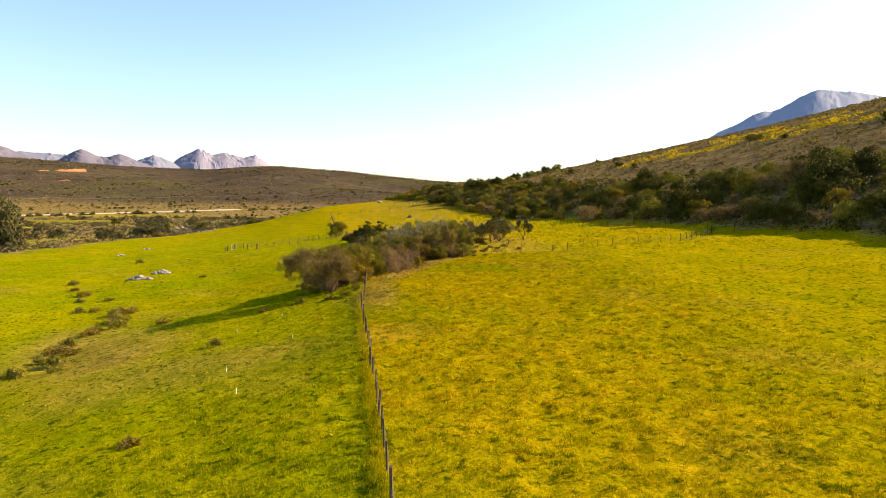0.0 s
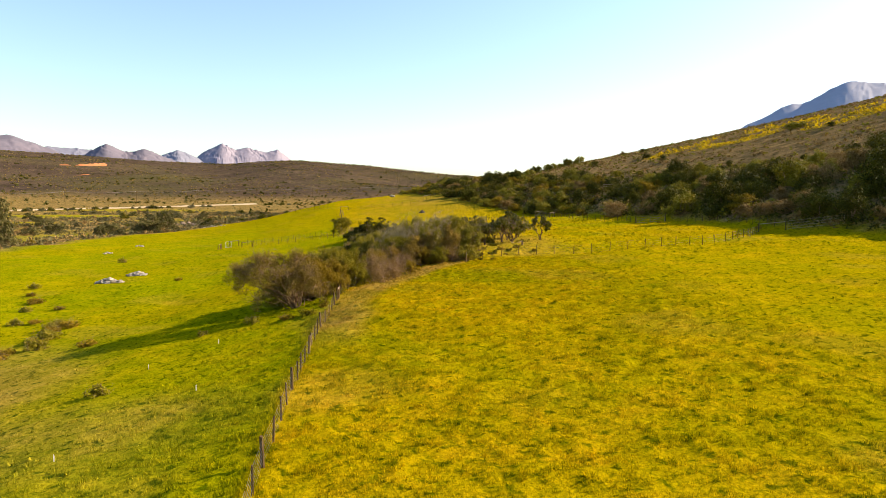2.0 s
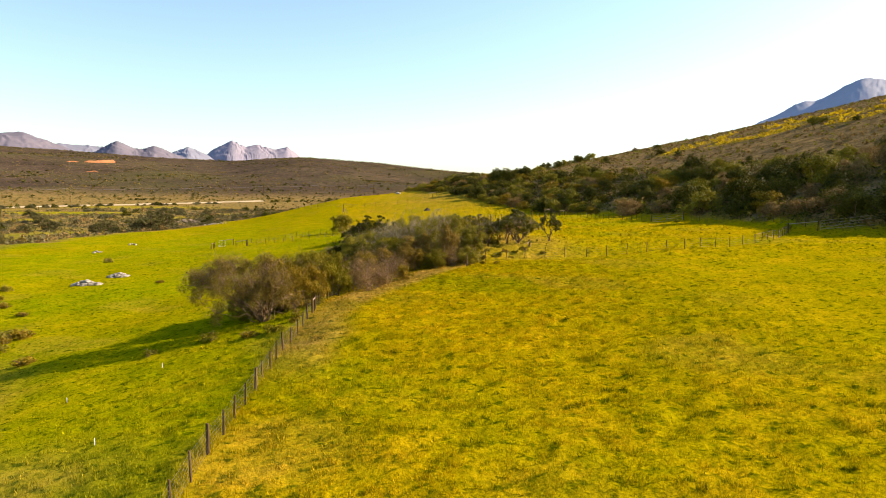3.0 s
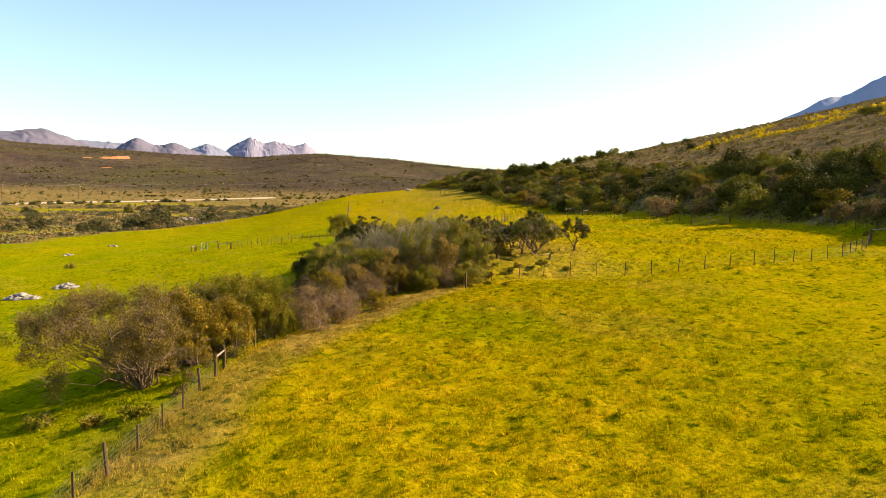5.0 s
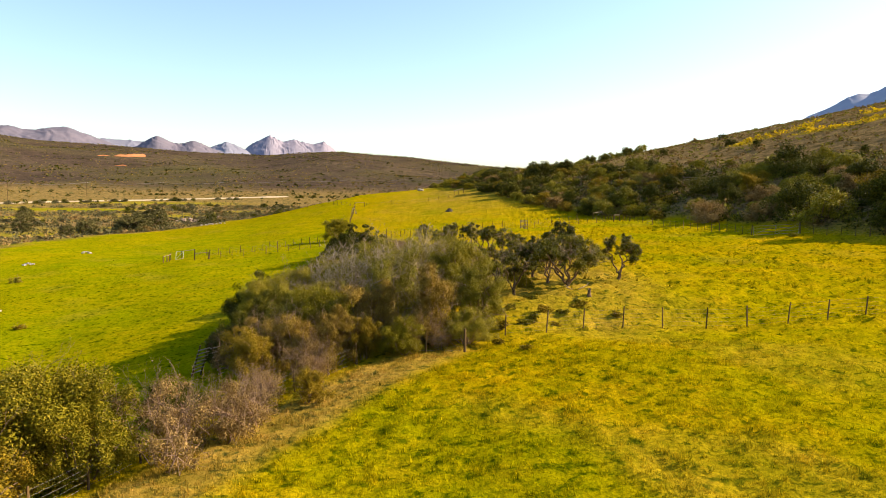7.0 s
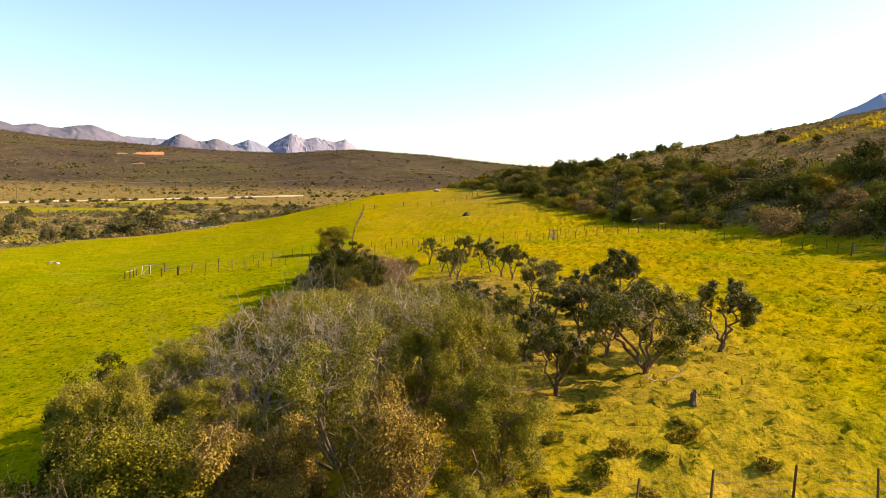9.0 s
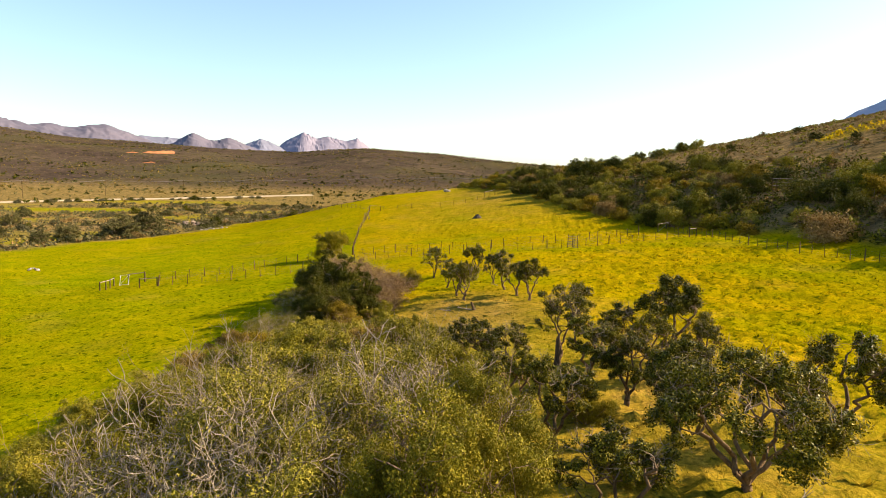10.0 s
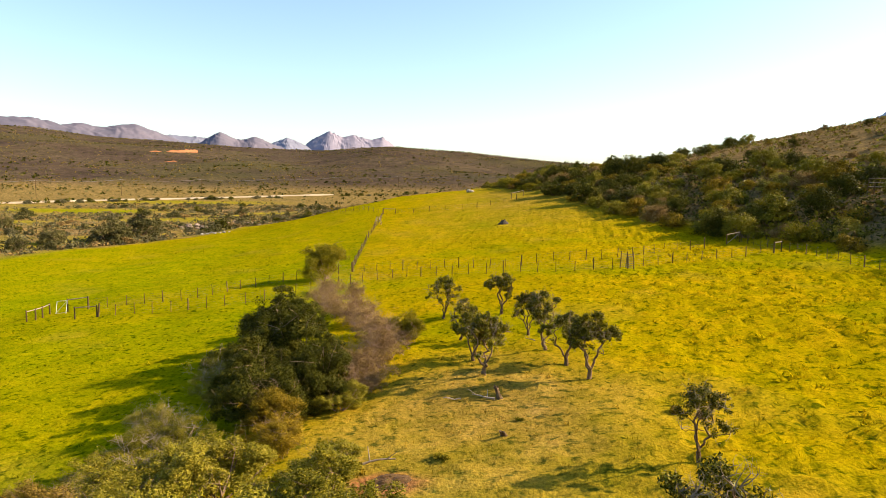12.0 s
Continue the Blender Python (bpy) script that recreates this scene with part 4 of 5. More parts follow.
def orchard_tree(seed, high, wide, arms, clumps, leaves, leaf, girth, bare=0.1, fork=0.16, label=""):
    """An old fruit tree: a short crooked trunk, arms that rise outwards in bends, and a flat crown of leafy clumps with gaps and bare twigs."""
    rng = np.random.RandomState(seed)
    root = tagged(new("orchard_tree"), label, "tree")
    segs, fine, leafy = [], [], []
    head = np.array((rng.normal(0, 0.05), rng.normal(0, 0.05), fork * high))
    winding(rng, segs, (0, 0, -0.25), (0, 0, 0.05), girth * 1.5, girth * 1.15, 1, 0)
    winding(rng, segs, (0, 0, 0.05), head, girth * 1.15, girth, 3, 0.06)
    a0 = rng.uniform(0, 6.28)
    reach = []
    for k in range(arms):
        a = a0 + k * 6.28 / arms + rng.uniform(-0.35, 0.35)
        out = wide * rng.uniform(0.20, 0.36)
        elbow = np.array((math.cos(a) * out * 0.55, math.sin(a) * out * 0.55, high * rng.uniform(0.30, 0.42)))
        end = np.array((math.cos(a + 0.3) * out, math.sin(a + 0.3) * out, high * rng.uniform(0.56, 0.70)))
        r = girth * rng.uniform(0.48, 0.66)
        reach += winding(rng, segs, head, elbow, r, r * 0.8, 4, 0.07)[2:]
        reach += winding(rng, segs, elbow, end, r * 0.8, r * 0.5, 4, 0.09)[1:]
    reach = np.array(reach)
    for k in range(clumps):
        a, u = rng.uniform(0, 6.28), math.sqrt(rng.uniform(0, 1))
        at = np.array((math.cos(a) * u * wide * 0.46, math.sin(a) * u * wide * 0.46, high * (0.90 - 0.26 * u ** 2 - 0.30 * rng.uniform(0, 1) ** 1.6)))
        near = reach[np.argmin(((reach - at) ** 2).sum(1) + 3.0 * np.maximum(0, reach[:, 2] - at[2] + 0.2) ** 2)]
        winding(rng, segs, near, at, girth * 0.22, girth * 0.10, 4, 0.10)
        size = rng.uniform(0.26, 0.44) * (0.7 + 0.11 * wide)
        for j in range(4):
            way = rng.normal(0, 1, 3) + (0, 0, 0.5)
            limb(rng, fine, [], at, way / np.linalg.norm(way), size * 0.85, 0.014, 0, {"pieces": 2, "wind": 0.35, "lift": 0.05, "levels": 2, "fork": (2, 2), "spread": 0.8, "shrink": 0.65})
        if rng.uniform() >= bare:
            leafy.append((*at, size))
    v, f = tube_arrays(segs, 7)
    part("trunk", raw_mesh("trunk", v, f, BARK_TAN, True), root, "winding tan trunk and arms")
    v, f = tube_arrays(fine, 3)
    part("brushwood", raw_mesh("brushwood", v, f, BARK_GREY), root, "fine bare grey twigs")
    p, way = lump_places(rng, sprays(rng, leafy, 5, 0.55), leaves, 0.15)
    v, f = leaf_arrays(rng, p, leaf, way, 3)
    part("crown", raw_mesh("crown", v, f, LEAF_GLOSS), root)
    return root


ORCH = [orchard_tree(300 + k, 3.6, 2.7 + 0.3 * (k % 2), 3, 21 + 4 * (k % 2), 17000, 0.068, 0.115, 0.14, 0.13, "gnarled small tree with winding tan trunk and glossy leaves") for k in range(4)]
THIN = [orchard_tree(310 + k, 3.2, 2.2, 3, 20, 6400, 0.065, 0.085, 0.5, 0.13, "thin gnarled tree with bare grey branches and few leaves") for k in range(2)]
WIDE = orchard_tree(323, 3.9, 5.3, 6, 50, 36000, 0.07, 0.135, 0.05, 0.07, "broad gnarled tree with forked trunk and dark leafy crown")
BARE = [small_tree("bare_tree", 340 + k, 5.0, 2200, 0.06, LEAF_GREY, dict(SPARSE, levels=5, wind=0.3, fork=(2, 4), spread=0.8), lean=0.35, stems=3, girth=0.1, label="bare grey tree with pale twisting branches and few leaves") for k in range(2)]
DEAD = small_tree("dead_tree", 330, 3.6, 0, 0.1, LEAF_GLOSS, dict(SPARSE, levels=4, wind=0.2), lean=0.2, stems=2, girth=0.055, label="bleached dead sapling with bare forked branches")
for k, (x, y, h) in enumerate([(-2.2, 144.2, 2.9), (-1.2, 140.9, 3.3), (-1.9, 158.6, 3.5), (3.0, 143.0, 3.2), (4.07, 140.2, 3.3), (1.65, 118.1, 3.5), (6.95, 116.5, 3.6), (8.1, 113.3, 3.2), (10.95, 119.9, 4.2), (10.2, 113.0, 2.9), (3.7, 111.5, 3.3), (6.4, 102.2, 3.2), (9.1, 109.2, 3.3), (14.6, 110.2, 3.7), (5.2, 108.4, 3.3)]):
    put(ORCH[k % 4], x, y, k * 2.4 + 0.5, h / 3.6 * 1.02, rng.uniform(0.92, 1.08), 0.05, group="gnarled orchard trees")
for k, (x, y, h) in enumerate([(-6.2, 157.0, 3.4), (-3.8, 149.8, 2.8), (0.6, 149.8, 3.0), (1.8, 146.0, 3.5), (7.26, 129.8, 2.7), (5.7, 120.3, 3.7), (12.5, 120.3, 2.4), (3.3, 118.8, 2.5), (12.0, 117.4, 2.6), (8.7, 119.4, 3.0), (9.6, 117.2, 3.1)]):
    put(THIN[k % 2], x, y, k * 1.9, h / 3.2 * 1.08, 1.0, 0.05, group="gnarled orchard trees")
put(WIDE, 10.28, 105.5, 0.4, 1.02, 1.0, 0.05)
for x, y, s in ((-10.8, 112.2, 0.95), (-5.2, 107.2, 1.35), (-12.6, 128.6, 0.7)):
    put(DEAD, x, y, x * 3, s, 1.0, 0.05, group="dead saplings")
for k, (x, y, h) in enumerate([(-4.0, 100.5, 5.0), (-6.6, 100.0, 4.4), (-2.2, 101.2, 5.4), (0.4, 104.6, 5.9), (-4.9, 103.4, 5.2)]):
    put(BARE[k % 2], x, y, k * 1.7 + 0.4, h / 5.0, 1.0, 0.05, group="bare trees in the thicket")
for x, y, s in ((6.4, 111.3, 0.5), (7.3, 105.6, 0.42)):
    put(FRESH[0], x, y, x, s, 0.8, 0.05, "bright green leafy shrub under the gnarled trees")


# ---- fences ----
def stake(name, height, radius, seed, sides=7):
    """A split or round wooden post with an uneven girth and a worn, slanting top."""
    rng = np.random.RandomState(seed)
    verts, faces = [], []
    rows = [(-0.3, 1.0), (0.0, 1.04), (height * 0.45, 0.97), (height * 0.97, 0.93), (height, 0.8)]
    for j, (z, w) in enumerate(rows):
        for k in range(sides):
            a = k * 2 * math.pi / sides
            r = radius * w * (1 + 0.14 * math.sin(3 * a + seed) + rng.uniform(-0.06, 0.06))
            verts.append((r * math.cos(a), r * math.sin(a), z + (0.025 * math.cos(a + seed) if j > 2 else 0)))
    for j in range(len(rows) - 1):
        for k in range(sides):
            b = j * sides
            faces.append((b + k, b + (k + 1) % sides, b + sides + (k + 1) % sides, b + sides + k))
    me = bpy.data.meshes.new(name)
    me.from_pydata(verts, [], faces + [tuple(range((len(rows) - 1) * sides, len(rows) * sides))])
    me.materials.append(POST_WOOD)
    return me


THICK = [stake("post", 1.28, 0.062, 1 + k) for k in range(3)]
SLIM = [stake("post", 1.18, 0.038, 5 + k) for k in range(3)]
STRAIN = [stake("post", 1.42, 0.075, 9 + k) for k in range(2)]


def beam(name, p, q, r, material, parent, sides=7, label=""):
    v, f = tube_arrays([(np.asarray(p, float), np.asarray(q, float), r, r * 0.92)], sides)
    me = bpy.data.meshes.new(name)
    n = sides
    me.from_pydata(v.tolist(), [], f.tolist() + [list(range(n))[::-1], list(range(n, 2 * n))])
    me.materials.append(material)
    return part(name, me, parent, label)


def along(points, spacing):
    """Places at even steps along a line of (x, y) points."""
    p = np.asarray(points, float)
    run = np.r_[0, np.cumsum(np.hypot(*np.diff(p, axis=0).T))]
    n = max(2, int(round(run[-1] / spacing)) + 1)
    s = np.linspace(0, run[-1], n)
    return np.stack([np.interp(s, run, p[:, 0]), np.interp(s, run, p[:, 1])], 1)


def fence(points, seed, spacing=2.05, every=5, wires=5, label="", tall=1.0):
    rng = np.random.RandomState(seed)
    spots = along(points, spacing)
    base = Vector((*spots[0], float(ground(*spots[0]))))
    root = tagged(new("fence"), label or "farm fence of weathered wooden posts and plain wires", "fence")
    root.location = base
    tops = []
    for k, (x, y) in enumerate(spots):
        x, y = x + rng.normal(0, 0.03), y + rng.normal(0, 0.03)
        z = float(ground(x, y))
        thick = k % every == 0
        ends = k in (0, len(spots) - 1)
        mesh = STRAIN[k % 2] if ends else (THICK if thick else SLIM)[rng.randint(3)]
        s = rng.uniform(0.94, 1.07) * tall
        post = part("post", mesh, root)
        post.matrix_basis = Matrix.Translation(Vector((x, y, z)) - base) @ Euler((rng.normal(0, 0.03), rng.normal(0, 0.03), rng.uniform(0, 6.28))).to_matrix().to_4x4() @ Matrix.Diagonal((1, 1, s, 1))
        tops.append(np.array((x, y, z)) - np.array(base))
    for h in np.linspace(0.18, 1.08, wires) * tall:
        segs = []
        for a, b in zip(tops[:-1], tops[1:]):
            m = (a + b) / 2 - (0, 0, 0.02)
            up = np.array((0, 0, h))
            segs += [(a + up, m + up, 0.0028, 0.0028), (m + up, b + up, 0.0028, 0.0028)]
        v, f = tube_arrays(segs, 3)
        part("wire", raw_mesh("wire", v, f, WIRE), root)
    return root


def strainer(x0, y0, x1, y1, high=1.35, diagonal=False, label="H-shaped strainer frame of two posts and a rail"):
    """Two stout posts with a rail across their tops."""
    z0, z1 = float(ground(x0, y0)), float(ground(x1, y1))
    root = tagged(new("strainer_frame"), label, "fence frame")
    root.location = (x0, y0, z0)
    end = Vector((x1 - x0, y1 - y0, z1 - z0))
    for k, at in enumerate((Vector((0, 0, 0)), end)):
        post = part("post", STRAIN[k], root)
        post.location = at
        post.scale = (1, 1, high / 1.42)
    beam("rail", (0, 0, high - 0.12), (end.x, end.y, end.z + high - 0.12), 0.05, RAIL_WOOD, root, 7, "pale weathered rail")
    if diagonal:
        beam("brace", (0, 0, 0.1), (end.x, end.y, end.z + high - 0.2), 0.035, RAIL_WOOD, root, 7, "pale slanting brace")
    return root


def gate(x0, y0, x1, y1, high=1.15, tubes=5, material=WIRE, label="", lean=0.0):
    """A field gate: a frame of round tubes, level bars and a slanting brace."""
    z0, z1 = float(ground(x0, y0)) + 0.12, float(ground(x1, y1)) + 0.12
    root = tagged(new("field_gate"), label, "gate")
    root.location = (x0, y0, z0)
    e = np.array((x1 - x0, y1 - y0, z1 - z0))
    up = np.array((0, lean, high))
    o = np.zeros(3)
    for p, q in ((o, up), (e, e + up)):
        beam("stile", p, q, 0.026, material, root)
    for k in range(tubes):
        h = up * (k / (tubes - 1))
        beam("bar", o + h, e + h, 0.022, material, root)
    beam("brace", o, e + up, 0.02, material, root)
    for p in (o, e):
        beam("foot", p - (0, 0, 0.14), p, 0.03, material, root)
    return root


PAINT = grained("chalky white gate paint", (0.55, 0.53, 0.47), (0.78, 0.76, 0.7), 20, 0.6, 0.002)
FENCE_1 = [(0.55, 2), (-0.4, 10), (-1.45, 18.9), (-2.57, 27.8), (-4.35, 41.3), (-5.62, 50.8), (-6.45, 57.4), (-6.9, 64.2), (-7.2, 68.8)]
fence(FENCE_1, 1, 2.05, 4, 6, "long farm fence of dark wooden posts and wires down the pasture", 0.82)
fence([(-7.3, 70.1), (-7.55, 73.0), (-5.9, 79.0), (-3.6, 85.2), (-0.6, 90.6), (3.8, 90.5)], 2, 2.05, 5, 5, "", 0.82)
strainer(-7.2, 68.75, -7.3, 70.05, 1.05, label="brace of two posts with a pale slanting rail")
fence([(3.6, 93.7), (5.4, 94.06), (7.2, 94.1), (8.85, 94.6), (10.9, 95.2), (12.93, 95.5), (17.5, 95.4), (22.2, 95.5), (28.2, 97.0), (32.8, 99.2), (37.6, 101.8), (43.2, 108.2), (46.5, 113.5), (49.5, 118.6)], 3, 2.25, 40, 5, "cross fence of thin posts and wires over the pasture")
strainer(49.5, 118.6, 52.9, 117.2, 1.4, label="H-shaped gate strainer of stout posts and a pale rail")
gate(53.2, 117.1, 57.8, 110.4, 1.2, 4, RAIL_WOOD, "long wooden field gate with a slanting brace")
fence([(58.0, 110.0), (62, 101), (66, 84), (71, 60)], 4, 2.3, 5, 5)
BELT = [(27.2, 209), (28.6, 200), (29.8, 190), (31.6, 181), (34, 172), (36.4, 164.5), (38.4, 156), (39.3, 151.8)]
fence(BELT, 5, 2.0, 5, 5, "fence of posts and wires along the foot of the scrub")
gate(39.5, 151.6, 42.0, 150.8, 1.2, 4, RAIL_WOOD, "weathered field gate with slanting braces")
gate(42.1, 150.8, 44.7, 150.0, 1.2, 4, RAIL_WOOD, "weathered field gate with slanting braces")
fence([(44.9, 150), (48.4, 142.2), (50.6, 135.5), (51.8, 130.4), (53, 121)], 6, 2.0, 5, 5)
fence([(-44.6, 168.3), (-42, 168.4), (-36.5, 168.8), (-31.2, 168.8), (-27.5, 172), (-24, 178), (-20.5, 184.6), (-18.2, 185.2), (-13, 183.4), (-8.1, 182.2), (-3.5, 181.9), (0.3, 181), (8.4, 181.3), (11.7, 183.4), (16.8, 186.5), (22, 188.9), (27.4, 191.7)], 7, 1.98, 5, 5, "fence along the near side of the farm lane")
fence([(-49.3, 172.9), (-45.6, 174.3), (-42.2, 175.4), (-38.6, 176.2), (-36.3, 181), (-33.6, 185.6), (-31, 189), (-25.4, 194.3)], 8, 2.0, 4, 5, "fence along the far side of the farm lane")
fence([(-25.4, 194.3), (-22.5, 193.2), (-13.8, 190.6), (-8.5, 188.8), (-3.9, 188.4), (-1.6, 189.8), (5.6, 191.2), (11.5, 193.2), (16.4, 198), (21.2, 200)], 9, 2.0, 4, 5, "fence along the far side of the farm lane")
fence([(-25.4, 194.3), (-29.2, 208.6), (-31.6, 218.9), (-34.6, 232.3), (-38.5, 253.7), (-41.9, 271)], 10, 1.7, 5, 6, "fence of close set posts running up the pasture")
fence([(-41.9, 271), (-33.3, 269.6), (-19.8, 269), (-9, 279)], 11, 4.0, 3, 4, "thin far fence across the upper pasture")
fence([(-41.9, 271), (-54, 289), (-75, 305)], 12, 4.0, 3, 4, "thin far fence towards the stream")
strainer(-46.9, 167.8, -44.7, 168.3, 1.3)
strainer(-51.4, 172.3, -49.3, 172.9, 1.45)
strainer(25.2, 205.5, 27.4, 207.4, 1.5, True, "H-shaped gate strainer of stout posts and a pale rail")
strainer(27.4, 191.7, 28.9, 194.0, 1.4)
strainer(-41.9, 271.2, -38.5, 270.0, 1.4)
strainer(-10.5, 281.0, -7.6, 284.0, 1.6)
pen = [(-52.36, 167.5), (-52.25, 168.6), (-52.45, 169.8), (-53.1, 171.6)]
for (xa, ya), (xb, yb) in zip(pen[:-1], pen[1:]):
    strainer(xa, ya, xb, yb, 1.25, label="low post and rail panel of the stock pen")
gate(-52.0, 171.2, -50.5, 170.9, 1.3, 2, PAINT, "white painted metal gate leaning ajar", 0.25)


def stile(x, y, turn, high=1.75, label="wooden ladder stile standing over the fence"):
    """Two ladders that lean together over a fence."""
    root = tagged(new("ladder_stile"), label, "stile")
    root.matrix_basis = Matrix.Translation((x, y, float(ground(x, y)))) @ Matrix.Rotation(turn, 4, "Z")
    for side, shift in ((-1, 0.18), (1, -0.42)):
        foot, top = np.array((shift, side * 0.75, -0.1)), np.array((shift, side * 0.06, high))
        for dx in (0, 0.62):
            beam("rail", foot + (dx, 0, 0), top + (dx, 0, 0.12), 0.045, POST_WOOD, root)
        for k in range(7):
            m = foot + (top - foot) * (0.16 + 0.125 * k)
            beam("rung", m + (-0.09, 0, 0), m + (0.71, 0, 0), 0.036, RAIL_WOOD, root, 6)
    return root


stile(9.4, 181.2, 0.05)
stile(-38.3, 253.0, 1.35, 1.9)
stile(-9.6, 90.6, 1.2, 1.6, "wooden ladder stile standing in the shade of the thicket")


def hide(x, y):
    """A raised lookout: four posts, a deck and a rail round its top."""
    root = tagged(new("lookout_frame"), "raised lookout frame of posts and rails in the scrub", "lookout")
    root.location = (x, y, float(ground(x, y)))
    for px in (-1.3, 1.3):
        for py in (-1.0, 1.0):
            beam("post", (px * 1.04, py * 1.04, -0.3), (px, py, 2.35), 0.07, POST_WOOD, root)
    for py in (-1.0, 1.0):
        for h in (1.1, 1.7, 2.3):
            beam("rail", (-1.35, py, h), (1.35, py, h), 0.05, RAIL_WOOD, root, 7, "pale weathered rail")
    for px in (-1.3, 1.3):
        for h in (1.1, 2.3):
            beam("rail", (px, -1.05, h), (px, 1.05, h), 0.05, RAIL_WOOD, root, 7, "pale weathered rail")
    for k in range(8):
        beam("board", (-1.35, -0.95 + 0.27 * k, 1.0), (1.35, -0.95 + 0.27 * k, 1.0), 0.07, POST_WOOD, root)


hide(47.2, 212.4)


# ---- stones, logs, stumps ----
def stone_mesh(seed):
    rng = np.random.RandomState(seed)
    bm = bmesh.new()
    bmesh.ops.create_icosphere(bm, subdivisions=2, radius=1)
    for v in bm.verts:
        n = noise.noise(v.co * 1.3 + Vector((seed, 0, 0))) * 0.45 + noise.noise(v.co * 3 + Vector((0, seed, 0))) * 0.15
        v.co = v.co * (1 + n)
        v.co.z *= 0.62
    me = bpy.data.meshes.new("stone")
    bm.to_mesh(me)
    bm.free()
    me.materials.append(STONE)
    return me


STONES = [stone_mesh(k) for k in range(4)]
STONE_DARK = grained("brown stained stone", (0.11, 0.075, 0.05), (0.36, 0.27, 0.20), 3, 0.9, 0.03)
BROWN_STONES = [me.copy() for me in STONES]
for me in BROWN_STONES:
    me.materials[0] = STONE_DARK


def stones(x, y, rx, ry, count, size, seed, name="stone_pile", label="pile of pale quartz stones in the grass", kinds=STONES):
    rng = np.random.RandomState(seed)
    root = tagged(new(name), label, "stones")
    base = Vector((x, y, float(ground(x, y))))
    root.location = base
    for k in range(count):
        a, u = rng.uniform(0, 6.28), math.sqrt(rng.uniform(0, 1))
        sx, sy = x + rx * u * math.cos(a), y + ry * u * math.sin(a)
        s = size * rng.uniform(0.45, 1.2)
        ob = part("stone", kinds[rng.randint(len(kinds))], root)
        ob.matrix_basis = Matrix.Translation(Vector((sx, sy, float(ground(sx, sy)) + s * 0.15 + 1.7 * size * (1 - u) ** 1.1)) - base) @ Euler((rng.uniform(-0.4, 0.4), rng.uniform(-0.4, 0.4), rng.uniform(0, 6.28))).to_matrix().to_4x4() @ Matrix.Scale(s, 4)


stones(-52.4, 118.6, 2.1, 1.0, 60, 0.36, 1)
stones(-51.8, 126.6, 1.8, 0.9, 46, 0.34, 2)
stones(-80.5, 172.5, 1.5, 0.6, 9, 0.3, 3)
stones(-83, 193, 1.4, 0.8, 9, 0.3, 4)
stones(-118, 312, 5.5, 3.0, 34, 0.75, 5, "stone_bank", "bank of pinkish brown stones beside the stream", BROWN_STONES)
stones(-112, 333, 8, 2.5, 46, 0.75, 6, "stone_bank", "bank of pinkish brown stones beside the stream", BROWN_STONES)
stones(-96, 286, 5, 1.5, 14, 0.4, 7, "stone_bank", "scattered pale stones at the edge of the pasture")
stones(-26.3, 315, 1.2, 0.6, 3, 0.7, 8, "stone_pile", "pale stones on the crest of the pasture")
stones(-108, 258.5, 2.0, 0.8, 5, 0.4, 9)


def stump(x, y, high, r, seed, lean=0.15):
    """A broken stump: a flared, rough trunk with a jagged top."""
    rng = np.random.RandomState(seed)
    n, rows = 10, [(-0.15, 1.5), (0.05, 1.3), (0.3, 1.0), (0.7, 0.9), (1.0, 0.82)]
    verts, faces = [], []
    for j, (u, w) in enumerate(rows):
        for k in range(n):
            a = k * 6.2832 / n
            rr = r * w * (1 + 0.2 * math.sin(2 * a + seed) + rng.uniform(-0.1, 0.1))
            verts.append((rr * math.cos(a) + lean * u * high, rr * math.sin(a), u * high + (rng.uniform(-0.16, 0.16) * high if j == 4 else 0)))
    for j in range(4):
        faces += [(j * n + k, j * n + (k + 1) % n, j * n + n + (k + 1) % n, j * n + n + k) for k in range(n)]
    verts.append((lean * high, 0, high * 0.72))
    faces += [(4 * n + k, 4 * n + (k + 1) % n, 5 * n) for k in range(n)]
    me = bpy.data.meshes.new("stump")
    me.from_pydata(verts, [], faces)
    me.materials.append(BARK_TAN)
    ob = tagged(new("tree_stump", me), "weathered broken tree stump in the dry grass", "stump")
    ob.matrix_basis = Matrix.Translation((x, y, float(ground(x, y)))) @ Matrix.Rotation(seed * 1.3, 4, "Z")


stump(11.28, 101.7, 0.45, 0.14, 1)
stump(-0.1, 137.6, 0.5, 0.12, 2, 0.5)
stump(0.55, 132.8, 0.26, 0.11, 3, 0.7)
stump(5.62, 119.6, 1.15, 0.12, 6, 0.1)


def fallen(x, y, turn, length, r, seed, rise=0.05, label="pale fallen dead branch lying on the grass", forks=3):
    """A bare dead branch that lies or leans, with broken side twigs."""
    rng = np.random.RandomState(seed)
    segs, p = [], np.array((0, 0, 0.08))
    way = np.array((1.0, 0, rise))
    for k in range(6):
        q = p + way / np.linalg.norm(way) * length / 6
        r1 = r * 0.85
        segs.append((p, q, r, r1))
        if k and forks and rng.uniform() < 0.8:
            forks -= 1
            e = q + (way + rng.normal(0, 0.9, 3) + (0, 0, 0.5)) * length * 0.16
            e[2] = max(e[2], 0.03)
            segs.append((q, e, r1 * 0.6, r1 * 0.25))
        p, r = q, r1
        way = way + rng.normal(0, 0.32, 3) * (1, 1, 0.5)
        if q[2] < 0.08:
            way[2] = abs(way[2])
    v, f = tube_arrays(segs, 6)
    ob = tagged(new("dead_branch", raw_mesh("branch", v, f, BARK_PALE, True)), label, "branch")
    ob.matrix_basis = Matrix.Translation((x, y, float(ground(x, y)))) @ Matrix.Rotation(turn, 4, "Z")


